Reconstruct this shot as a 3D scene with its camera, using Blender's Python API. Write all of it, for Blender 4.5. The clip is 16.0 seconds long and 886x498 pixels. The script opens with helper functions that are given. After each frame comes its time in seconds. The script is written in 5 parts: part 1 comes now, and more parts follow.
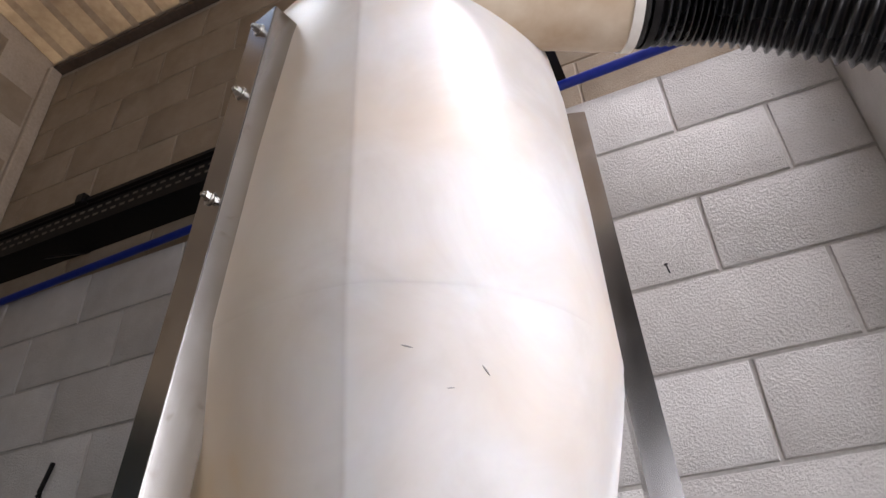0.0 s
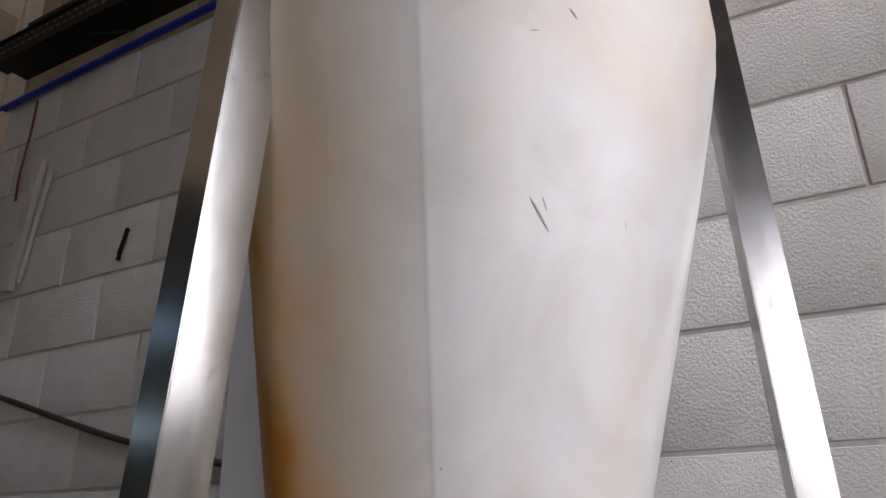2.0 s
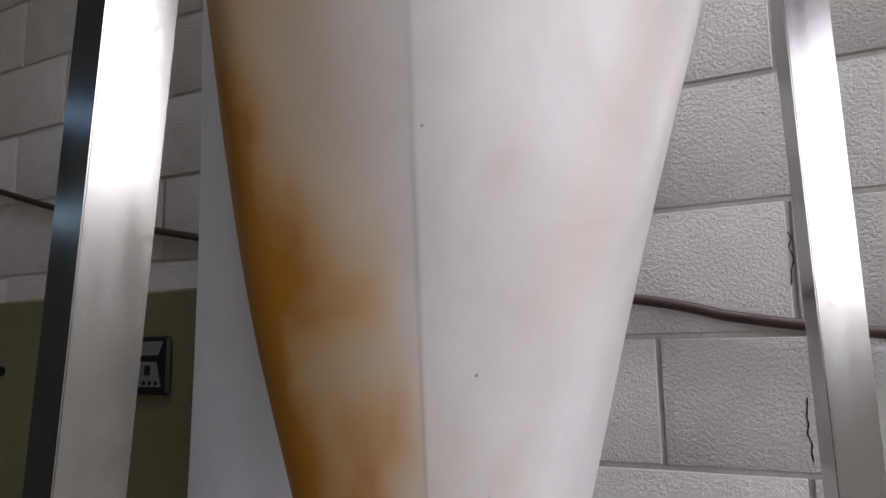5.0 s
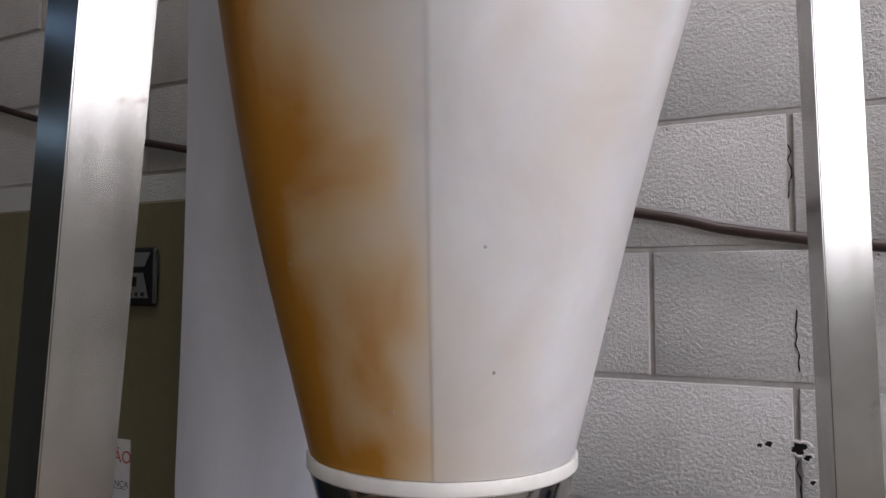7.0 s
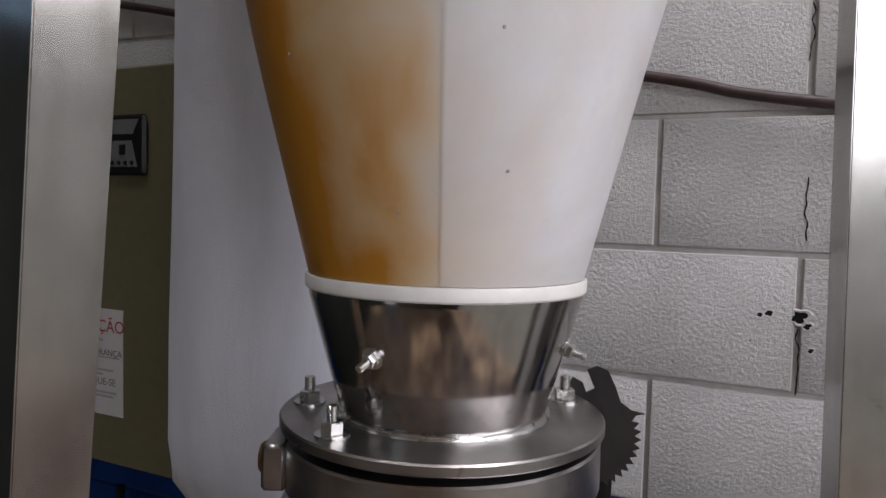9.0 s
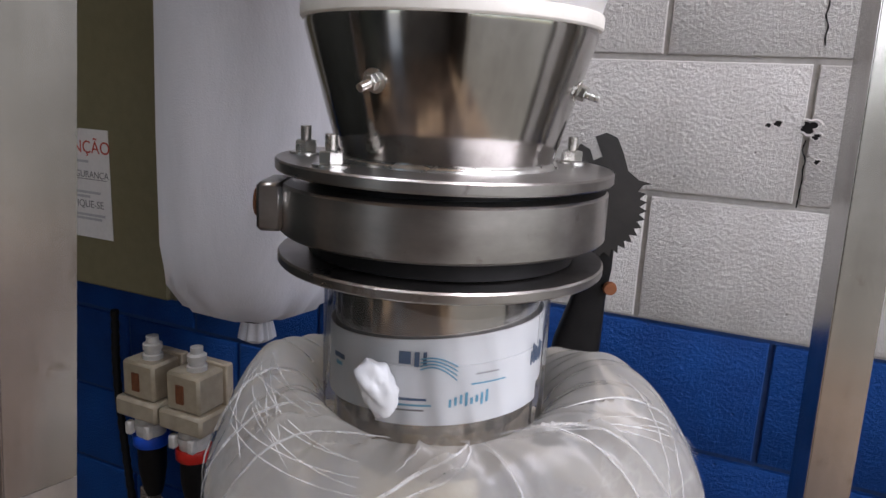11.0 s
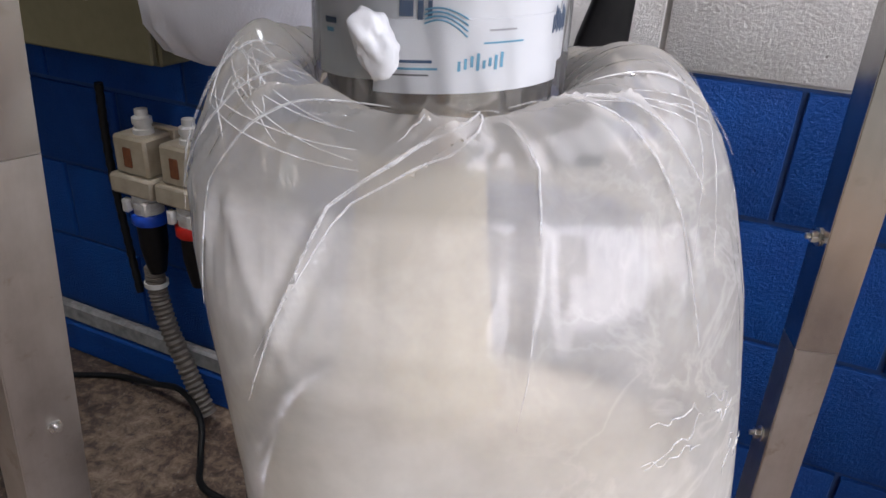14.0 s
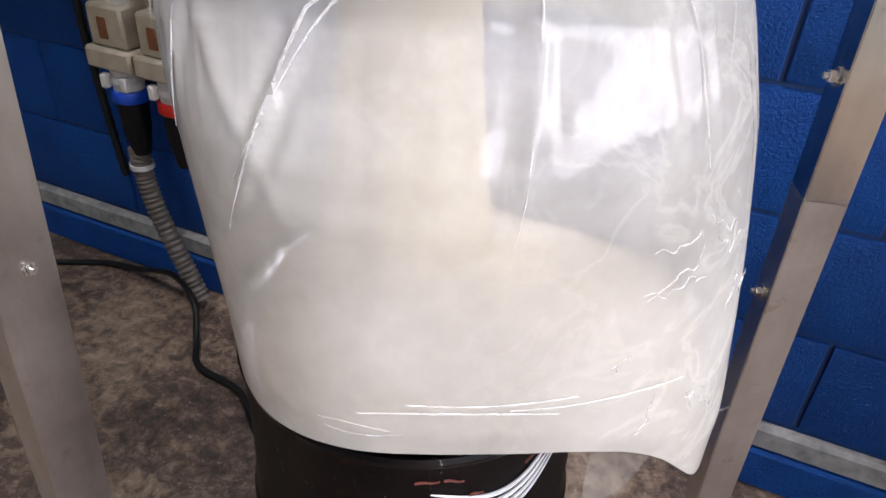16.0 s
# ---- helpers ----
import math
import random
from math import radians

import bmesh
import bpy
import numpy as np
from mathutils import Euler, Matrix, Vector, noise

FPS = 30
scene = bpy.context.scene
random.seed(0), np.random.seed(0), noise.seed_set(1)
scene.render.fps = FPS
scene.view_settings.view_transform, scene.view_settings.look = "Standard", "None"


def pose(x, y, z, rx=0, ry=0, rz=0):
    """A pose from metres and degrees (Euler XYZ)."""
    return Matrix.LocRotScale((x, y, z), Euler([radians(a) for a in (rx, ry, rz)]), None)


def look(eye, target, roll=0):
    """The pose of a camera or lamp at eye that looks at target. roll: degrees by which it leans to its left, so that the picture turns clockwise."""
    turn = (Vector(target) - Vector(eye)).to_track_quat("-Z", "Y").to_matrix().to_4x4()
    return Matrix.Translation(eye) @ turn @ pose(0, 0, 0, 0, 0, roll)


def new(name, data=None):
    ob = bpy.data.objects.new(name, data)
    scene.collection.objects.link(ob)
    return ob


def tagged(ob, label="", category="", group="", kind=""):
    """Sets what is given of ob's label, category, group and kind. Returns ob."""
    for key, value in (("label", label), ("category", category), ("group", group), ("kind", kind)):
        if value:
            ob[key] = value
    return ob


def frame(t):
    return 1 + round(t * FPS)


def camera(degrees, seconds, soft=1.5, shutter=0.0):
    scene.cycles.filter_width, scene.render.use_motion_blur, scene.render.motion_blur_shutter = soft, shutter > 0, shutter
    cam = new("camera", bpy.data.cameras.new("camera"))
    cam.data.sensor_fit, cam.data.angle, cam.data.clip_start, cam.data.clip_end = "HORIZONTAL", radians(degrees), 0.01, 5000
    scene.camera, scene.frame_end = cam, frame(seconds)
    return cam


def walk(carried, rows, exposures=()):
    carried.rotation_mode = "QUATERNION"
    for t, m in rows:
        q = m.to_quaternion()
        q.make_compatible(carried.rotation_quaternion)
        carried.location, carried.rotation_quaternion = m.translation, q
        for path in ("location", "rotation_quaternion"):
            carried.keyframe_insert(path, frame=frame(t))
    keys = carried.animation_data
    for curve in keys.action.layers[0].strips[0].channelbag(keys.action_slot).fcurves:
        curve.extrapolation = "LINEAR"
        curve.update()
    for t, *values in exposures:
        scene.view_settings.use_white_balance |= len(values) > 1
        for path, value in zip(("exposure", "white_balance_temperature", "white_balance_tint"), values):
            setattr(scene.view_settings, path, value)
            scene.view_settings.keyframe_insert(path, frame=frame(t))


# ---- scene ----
cam = camera(64.2, 16.0)
PATH = [
    (0, (0.353, -1.342, 1.76), (-0.281, 0.152, 2.929), -2.8),
    (0.5, (0.328, -1.309, 1.722), (-0.406, 0.224, 2.775), -2.1),
    (1, (0.309, -1.288, 1.693), (-0.475, 0.294, 2.633), -1.3),
    (1.5, (0.29, -1.264, 1.67), (-0.523, 0.365, 2.499), -1.4),
    (2, (0.272, -1.250, 1.648), (-0.602, 0.395, 2.376), -1.2),
    (2.5, (0.259, -1.244, 1.63), (-0.634, 0.435, 2.249), -1.3),
    (3, (0.251, -1.228, 1.609), (-0.644, 0.486, 2.119), -1.2),
    (3.5, (0.245, -1.202, 1.581), (-0.675, 0.515, 2.038), -0.9),
    (4.2, (0.236, -1.176, 1.553), (-0.703, 0.549, 1.932), -1.5),
    (5, (0.223, -1.148, 1.539), (-0.694, 0.607, 1.815), -1.0),
    (7.5, (0.190, -1.135, 1.473), (-0.680, 0.664, 1.552), 0.5),
    (8, (0.18, -1.123, 1.452), (-0.674, 0.685, 1.495), 1.0),
    (8.5, (0.17, -1.103, 1.43), (-0.686, 0.704, 1.4), 0.9),
    (9, (0.172, -1.113, 1.405), (-0.688, 0.689, 1.286), 1.5),
    (9.5, (0.165, -1.106, 1.37), (-0.684, 0.691, 1.15), 1.6),
    (12, (0.157, -1.099, 1.241), (-0.622, 0.651, 0.665), 3.6),
    (12.5, (0.155, -1.091, 1.215), (-0.614, 0.634, 0.557), 3.4),
    (13, (0.152, -1.082, 1.191), (-0.599, 0.62, 0.458), 3.0),
    (13.5, (0.149, -1.076, 1.167), (-0.597, 0.592, 0.355), 3.2),
    (14, (0.15, -1.075, 1.152), (-0.574, 0.568, 0.27), 3.3),
    (14.5, (0.151, -1.078, 1.134), (-0.548, 0.549, 0.204), 3.8),
    (15, (0.153, -1.078, 1.113), (-0.517, 0.522, 0.118), 4.5),
    (15.5, (0.153, -1.077, 1.095), (-0.497, 0.496, 0.045), 4.4),
    (16, (0.154, -1.071, 1.082), (-0.493, 0.465, -0.024), 3.5),
]
EXPOSURES = [(0.0, 0.55), (2.0, 0.3), (4.5, 0.25), (8.5, 0.2), (9.7, 0.45), (12.0, 0.9), (14.0, 1.02), (16.0, 1.42)]
walk(cam, [(t, look(eye, target, roll)) for t, eye, target, roll in PATH], EXPOSURES)

# ---- world, sun and large lights ----
world = bpy.data.worlds.new("sky")
scene.world = world
world.use_nodes = True
wn = world.node_tree
sky = wn.nodes.new("ShaderNodeTexSky")
sky.sky_type, sky.sun_disc = "NISHITA", False
sky.sun_elevation, sky.sun_rotation = radians(62), radians(22)
wn.links.new(sky.outputs[0], wn.nodes["Background"].inputs[0])
wn.nodes["Background"].inputs[1].default_value = 0.12

sun = new("sun", bpy.data.lights.new("sun", "SUN"))
sun.data.energy, sun.data.angle, sun.data.color = 5.0, radians(0.5), (1.0, 0.95, 0.87)
sun.matrix_world = look((2, 5, 10), (0, 0, 0))


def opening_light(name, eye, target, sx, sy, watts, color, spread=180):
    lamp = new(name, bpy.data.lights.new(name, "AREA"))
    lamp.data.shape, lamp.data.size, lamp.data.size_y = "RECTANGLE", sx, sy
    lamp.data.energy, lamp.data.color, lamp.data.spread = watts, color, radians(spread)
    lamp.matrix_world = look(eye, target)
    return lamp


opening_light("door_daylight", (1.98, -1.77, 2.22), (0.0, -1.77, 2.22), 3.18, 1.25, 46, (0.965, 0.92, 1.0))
opening_light("rooflight_daylight", (1.22, -0.62, 4.66), (1.05, -0.45, 0), 0.95, 0.6, 39, (0.97, 0.915, 1.0), 104)
# weak bluish fill, added at an unseen opening behind the camera
opening_light("gate_fill", (-1.55, -4.95, 1.5), (-1.55, 0, 1.5), 0.7, 2.7, 1.5, (0.82, 0.88, 1.0))
# added fill from an unseen roof opening, brightens sock, floor and hopper flank
opening_light("rear_roof_fill", (-1.2, -1.4, 4.85), (-1.15, -1.35, 0), 0.8, 0.6, 7, (0.88, 0.91, 1.0), 70)

# ---- helpers ----


def nodes_of(name):
    m = bpy.data.materials.new(name)
    m.use_nodes = True
    t = m.node_tree
    return m, t.nodes, t.links, t.nodes["Principled BSDF"]


def coords(n, l, scale=(1, 1, 1), source="Object"):
    tc = n.new("ShaderNodeTexCoord")
    mp = n.new("ShaderNodeMapping")
    mp.inputs["Scale"].default_value = scale
    l.new(tc.outputs[source], mp.inputs[0])
    return mp.outputs[0]


def noise_tex(n, l, vec, scale, detail=4.0, rough=0.55, dist=0.0):
    t = n.new("ShaderNodeTexNoise")
    t.inputs["Scale"].default_value, t.inputs["Detail"].default_value = scale, detail
    t.inputs["Roughness"].default_value, t.inputs["Distortion"].default_value = rough, dist
    l.new(vec, t.inputs["Vector"])
    return t.outputs["Fac"]


def ramp(n, l, fac, stops):
    r = n.new("ShaderNodeValToRGB")
    e = r.color_ramp.elements
    while len(e) < len(stops):
        e.new(0.5)
    for el, (p, c) in zip(e, stops):
        el.position, el.color = p, (*c, 1) if len(c) == 3 else c
    l.new(fac, r.inputs[0])
    return r.outputs[0]


def mixed(n, l, fac, a, b, mode="MIX"):
    m = n.new("ShaderNodeMix")
    m.data_type, m.blend_type = "RGBA", mode
    for s, v in ((m.inputs[0], fac), (m.inputs[6], a), (m.inputs[7], b)):
        if isinstance(v, (int, float)):
            s.default_value = v
        elif isinstance(v, tuple):
            s.default_value = (*v, 1)
        else:
            l.new(v, s)
    return m.outputs[2]


def maths(n, l, op, a, b=0.0, clamp=False):
    m = n.new("ShaderNodeMath")
    m.operation, m.use_clamp = op, clamp
    for s, v in ((m.inputs[0], a), (m.inputs[1], b)):
        if isinstance(v, (int, float)):
            s.default_value = v
        else:
            l.new(v, s)
    return m.outputs[0]


def bumped(n, l, bsdf, height, strength, distance, prior=None):
    b = n.new("ShaderNodeBump")
    b.inputs["Strength"].default_value, b.inputs["Distance"].default_value = strength, distance
    l.new(height, b.inputs["Height"])
    if prior:
        l.new(prior, b.inputs["Normal"])
    l.new(b.outputs[0], bsdf.inputs["Normal"])
    return b.outputs[0]


def simple(name, dark, light, rough=0.5, metal=0.0, grain=60.0, blotch=6.0, bump=0.15, dist=0.001, scale=(1, 1, 1), rough_var=0.15, spec=0.5):
    """A two-scale material: grain and blotches between two colours, with fine relief."""
    m, n, l, b = nodes_of(name)
    v = coords(n, l, scale)
    fine, coarse = noise_tex(n, l, v, grain, 5), noise_tex(n, l, v, blotch, 4)
    fac = maths(n, l, "ADD", maths(n, l, "MULTIPLY", fine, 0.45), maths(n, l, "MULTIPLY", coarse, 0.55))
    l.new(ramp(n, l, fac, [(0.32, dark), (0.68, light)]), b.inputs["Base Color"])
    rr = maths(n, l, "ADD", maths(n, l, "MULTIPLY", coarse, rough_var * 2), rough - rough_var, True)
    l.new(rr, b.inputs["Roughness"])
    b.inputs["Metallic"].default_value = metal
    b.inputs["Specular IOR Level"].default_value = spec
    if bump:
        bumped(n, l, b, fine, bump, dist)
    return m


# ---- materials ----


def block_paint(name, dark, light, tint, rough, chips):
    """Thick paint over rough concrete block: orange-peel relief, pinholes, blotches, a shade of its own for each block."""
    m, n, l, b = nodes_of(name)
    v = coords(n, l, source="Object")
    info = n.new("ShaderNodeObjectInfo")
    off = n.new("ShaderNodeVectorMath")
    off.operation = "ADD"
    l.new(v, off.inputs[0])
    l.new(info.outputs["Location"], off.inputs[1])
    v = off.outputs[0]
    coarse, mid, peel = noise_tex(n, l, v, 2.2, 5, 0.6), noise_tex(n, l, v, 14, 5, 0.6), noise_tex(n, l, v, 165, 5, 0.65)
    col = ramp(n, l, maths(n, l, "ADD", maths(n, l, "MULTIPLY", coarse, 0.6), maths(n, l, "MULTIPLY", mid, 0.4)), [(0.33, dark), (0.66, light)])
    col = mixed(n, l, maths(n, l, "MULTIPLY", info.outputs["Random"], 0.35), col, tint)
    vor = n.new("ShaderNodeTexVoronoi")
    vor.inputs["Scale"].default_value = 60
    l.new(v, vor.inputs["Vector"])
    pits = ramp(n, l, vor.outputs["Distance"], [(0.0, (0, 0, 0)), (0.16, (1, 1, 1))])
    rare = ramp(n, l, noise_tex(n, l, v, 21, 3), [(0.55, (0, 0, 0)), (0.62, (1, 1, 1))])
    pit = maths(n, l, "MULTIPLY", maths(n, l, "SUBTRACT", 1.0, pits), rare)
    col = mixed(n, l, maths(n, l, "MULTIPLY", pit, 0.75), col, chips)
    l.new(col, b.inputs["Base Color"])
    b.inputs["Roughness"].default_value = rough
    b.inputs["Specular IOR Level"].default_value = 0.25
    h = maths(n, l, "ADD", maths(n, l, "MULTIPLY", peel, 0.9), maths(n, l, "MULTIPLY", mid, 0.75))
    h = maths(n, l, "SUBTRACT", h, maths(n, l, "MULTIPLY", pit, 0.8))
    bumped(n, l, b, h, 0.9, 0.0060)
    return m


WHITE_BLOCK = block_paint("white_block_paint", (0.54, 0.525, 0.50), (0.70, 0.69, 0.665), (0.50, 0.475, 0.44), 0.75, (0.16, 0.14, 0.12))
TAN_BLOCK = block_paint("tan_block_paint", (0.30, 0.235, 0.165), (0.44, 0.36, 0.265), (0.28, 0.215, 0.15), 0.7, (0.12, 0.09, 0.06))
BLUE_BLOCK = block_paint("blue_block_paint", (0.001, 0.030, 0.165), (0.003, 0.072, 0.31), (0.002, 0.022, 0.10), 0.6, (0.01, 0.012, 0.03))
MORTAR = simple("painted_mortar", (0.42, 0.40, 0.37), (0.62, 0.60, 0.57), 0.7, grain=80, bump=0.5, dist=0.003)
BLUE_MORTAR = simple("blue_mortar", (0.006, 0.03, 0.12), (0.02, 0.07, 0.22), 0.6, grain=80, bump=0.5, dist=0.003)
TAN_MORTAR = simple("tan_mortar", (0.40, 0.33, 0.25), (0.56, 0.48, 0.38), 0.8, grain=80, bump=0.5, dist=0.003)
LEDGE = simple("worn_ledge_concrete", (0.10, 0.10, 0.10), (0.36, 0.35, 0.33), 0.8, grain=45, blotch=9, bump=0.6, dist=0.004)
ROOF = simple("roof_sheet", (0.30, 0.23, 0.165), (0.48, 0.39, 0.29), 0.55, grain=30, blotch=3, bump=0.1)
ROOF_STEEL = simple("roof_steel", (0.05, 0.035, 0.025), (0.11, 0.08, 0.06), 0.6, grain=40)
OUTER = simple("outer_plaster", (0.085, 0.08, 0.07), (0.14, 0.13, 0.115), 0.8, grain=40)
# near black in place of the dark room that the steel leg reflects
DARK_WALL = simple("dark_reflected_green", (0.006, 0.008, 0.005), (0.016, 0.019, 0.013), 0.7, grain=40)
BLACK_STEEL = simple("black_painted_steel", (0.003, 0.003, 0.0035), (0.011, 0.010, 0.010), 0.45, grain=90, bump=0.2, spec=0.22)
BLUE_PIPE = simple("blue_pipe_paint", (0.003, 0.012, 0.16), (0.006, 0.028, 0.28), 0.35, grain=50)
BROWN_CABLE = simple("brown_cable", (0.030, 0.017, 0.014), (0.075, 0.045, 0.04), 0.5, grain=60)
BLACK_CABLE = simple("black_cable", (0.003, 0.003, 0.003), (0.010, 0.010, 0.010), 0.5, grain=60, spec=0.25)
GREY_HOSE = simple("dusty_grey_conduit", (0.06, 0.05, 0.04), (0.17, 0.145, 0.12), 0.6, grain=60)
BLACK_HOSE = simple("black_ribbed_hose", (0.003, 0.003, 0.004), (0.010, 0.010, 0.011), 0.26, grain=60, bump=0.1)
OLIVE = simple("khaki_enamel", (0.135, 0.118, 0.062), (0.185, 0.165, 0.095), 0.5, grain=40, blotch=3, bump=0.05)
BEIGE = simple("aged_beige_plastic", (0.30, 0.25, 0.17), (0.46, 0.40, 0.30), 0.5, grain=40, blotch=9)
WHITE_PLASTIC = simple("dusty_white_plastic", (0.42, 0.40, 0.36), (0.66, 0.64, 0.60), 0.5, grain=50)
BLUE_PLASTIC = simple("blue_plastic", (0.005, 0.05, 0.42), (0.01, 0.09, 0.60), 0.4)
RED_PLASTIC = simple("red_plastic", (0.42, 0.010, 0.006), (0.62, 0.02, 0.012), 0.4)
PAPER = simple("paper", (0.60, 0.58, 0.56), (0.70, 0.68, 0.66), 0.7, grain=120, bump=0.05)
INK_RED = simple("red_ink", (0.40, 0.05, 0.03), (0.46, 0.07, 0.05), 0.7, bump=0)
INK_GREY = simple("grey_ink", (0.14, 0.14, 0.14), (0.20, 0.20, 0.20), 0.7, bump=0)
INK_LIGHT = simple("pale_ink", (0.36, 0.36, 0.37), (0.44, 0.44, 0.45), 0.7, bump=0)
PRINT_BLUE = simple("teal_print", (0.05, 0.26, 0.42), (0.16, 0.42, 0.58), 0.4, bump=0)
PRINT_NAVY = simple("navy_print", (0.01, 0.04, 0.11), (0.04, 0.10, 0.20), 0.4, bump=0)
LABEL_WHITE = simple("white_paint_mark", (0.62, 0.62, 0.62), (0.80, 0.80, 0.80), 0.5, grain=70)
RED_MARK = simple("red_brown_mark", (0.09, 0.02, 0.012), (0.16, 0.04, 0.025), 0.6)
SCREEN = simple("dark_display", (0.006, 0.006, 0.007), (0.012, 0.012, 0.013), 0.3, bump=0)
SCREEN_MARK = simple("display_legend", (0.15, 0.15, 0.15), (0.2, 0.2, 0.2), 0.5, bump=0)
GASKET = simple("white_gasket", (0.68, 0.65, 0.58), (0.82, 0.80, 0.74), 0.45, grain=70, blotch=20, bump=0.1)
TAPE = simple("white_wrapping_tape", (0.68, 0.69, 0.70), (0.80, 0.81, 0.82), 0.32, grain=40, blotch=14, bump=0.25, dist=0.002)
RUST = simple("rust", (0.10, 0.03, 0.012), (0.26, 0.09, 0.03), 0.8, grain=90)


def brushed(name, dark, light, rough, stretch, stain=None):
    m, n, l, b = nodes_of(name)
    v = coords(n, l, stretch)
    streak, plain = noise_tex(n, l, v, 30, 6, 0.65), noise_tex(n, l, coords(n, l), 9, 5, 0.6)
    col = ramp(n, l, maths(n, l, "ADD", maths(n, l, "MULTIPLY", streak, 0.4), maths(n, l, "MULTIPLY", plain, 0.6)), [(0.35, dark), (0.65, light)])
    if stain:
        spots = ramp(n, l, noise_tex(n, l, coords(n, l), 26, 5, 0.7, 0.4), [(0.60, (0, 0, 0)), (0.70, (1, 1, 1))])
        col = mixed(n, l, maths(n, l, "MULTIPLY", spots, 0.55), col, stain)
    l.new(col, b.inputs["Base Color"])
    b.inputs["Metallic"].default_value = 1.0
    r = maths(n, l, "ADD", maths(n, l, "MULTIPLY", streak, 0.16), maths(n, l, "MULTIPLY", plain, 0.14))
    l.new(maths(n, l, "ADD", r, rough - 0.15, True), b.inputs["Roughness"])
    bumped(n, l, b, streak, 0.12, 0.0006)
    return m


STEEL_LEG = brushed("brushed_steel_angle", (0.40, 0.385, 0.37), (0.60, 0.585, 0.57), 0.21, (1, 1, 0.04), (0.30, 0.26, 0.22))
STEEL_DULL = brushed("dull_galvanised_angle", (0.40, 0.375, 0.35), (0.62, 0.595, 0.57), 0.42, (1, 1, 0.2), (0.36, 0.29, 0.23))
STEEL = brushed("polished_steel", (0.34, 0.325, 0.31), (0.62, 0.60, 0.58), 0.13, (1, 1, 0.15), (0.24, 0.17, 0.12))
STEEL_RING = brushed("scuffed_steel_ring", (0.24, 0.225, 0.21), (0.50, 0.48, 0.46), 0.30, (0.3, 0.3, 1), (0.16, 0.13, 0.11))
DARK_STEEL = simple("dark_oiled_steel", (0.006, 0.005, 0.004), (0.022, 0.018, 0.015), 0.5, grain=60, blotch=14, bump=0.2, spec=0.4)
BOLT = brushed("zinc_bolt", (0.50, 0.49, 0.46), (0.78, 0.77, 0.74), 0.28, (1, 1, 1))


def floor_material():
    m, n, l, b = nodes_of("worn_concrete_floor")
    v = coords(n, l)
    big, mid, fine = noise_tex(n, l, v, 2.4, 6, 0.62, 0.4), noise_tex(n, l, v, 27, 8, 0.78, 0.4), noise_tex(n, l, v, 85, 4)
    col = ramp(n, l, maths(n, l, "ADD", maths(n, l, "MULTIPLY", big, 0.42), maths(n, l, "MULTIPLY", mid, 0.58)),
               [(0.41, (0.022, 0.014, 0.010)), (0.475, (0.085, 0.056, 0.038)), (0.53, (0.185, 0.13, 0.088)), (0.62, (0.32, 0.25, 0.18))])
    flakes = ramp(n, l, noise_tex(n, l, v, 58, 6, 0.75), [(0.585, (0, 0, 0)), (0.66, (1, 1, 1))])
    col = mixed(n, l, maths(n, l, "MULTIPLY", flakes, 0.55), col, (0.36, 0.32, 0.27))
    l.new(col, b.inputs["Base Color"])
    l.new(maths(n, l, "ADD", maths(n, l, "MULTIPLY", mid, 0.5), 0.3, True), b.inputs["Roughness"])
    bumped(n, l, b, maths(n, l, "ADD", fine, mid), 0.5, 0.004)
    return m


FLOOR = floor_material()


def drum_material():
    m, n, l, b = nodes_of("scratched_black_enamel")
    v = coords(n, l)
    base = ramp(n, l, noise_tex(n, l, v, 9, 5), [(0.35, (0.003, 0.0025, 0.0025)), (0.7, (0.010, 0.007, 0.0065))])
    scr = ramp(n, l, noise_tex(n, l, coords(n, l, (1, 1, 0.25)), 70, 6, 0.8, 1.2), [(0.63, (0, 0, 0)), (0.70, (1, 1, 1))])
    worn = ramp(n, l, noise_tex(n, l, v, 17, 6, 0.7), [(0.60, (0, 0, 0)), (0.72, (1, 1, 1))])
    col = mixed(n, l, maths(n, l, "MULTIPLY", scr, 0.7), base, (0.34, 0.31, 0.28))
    col = mixed(n, l, maths(n, l, "MULTIPLY", worn, 0.35), col, (0.10, 0.035, 0.022))
    l.new(col, b.inputs["Base Color"])
    b.inputs["Roughness"].default_value = 0.34
    b.inputs["Specular IOR Level"].default_value = 0.08
    bumped(n, l, b, scr, 0.2, 0.001)
    return m


DRUM = drum_material()

AXX, AXY = -0.087, -0.563  # the hopper's upright axis


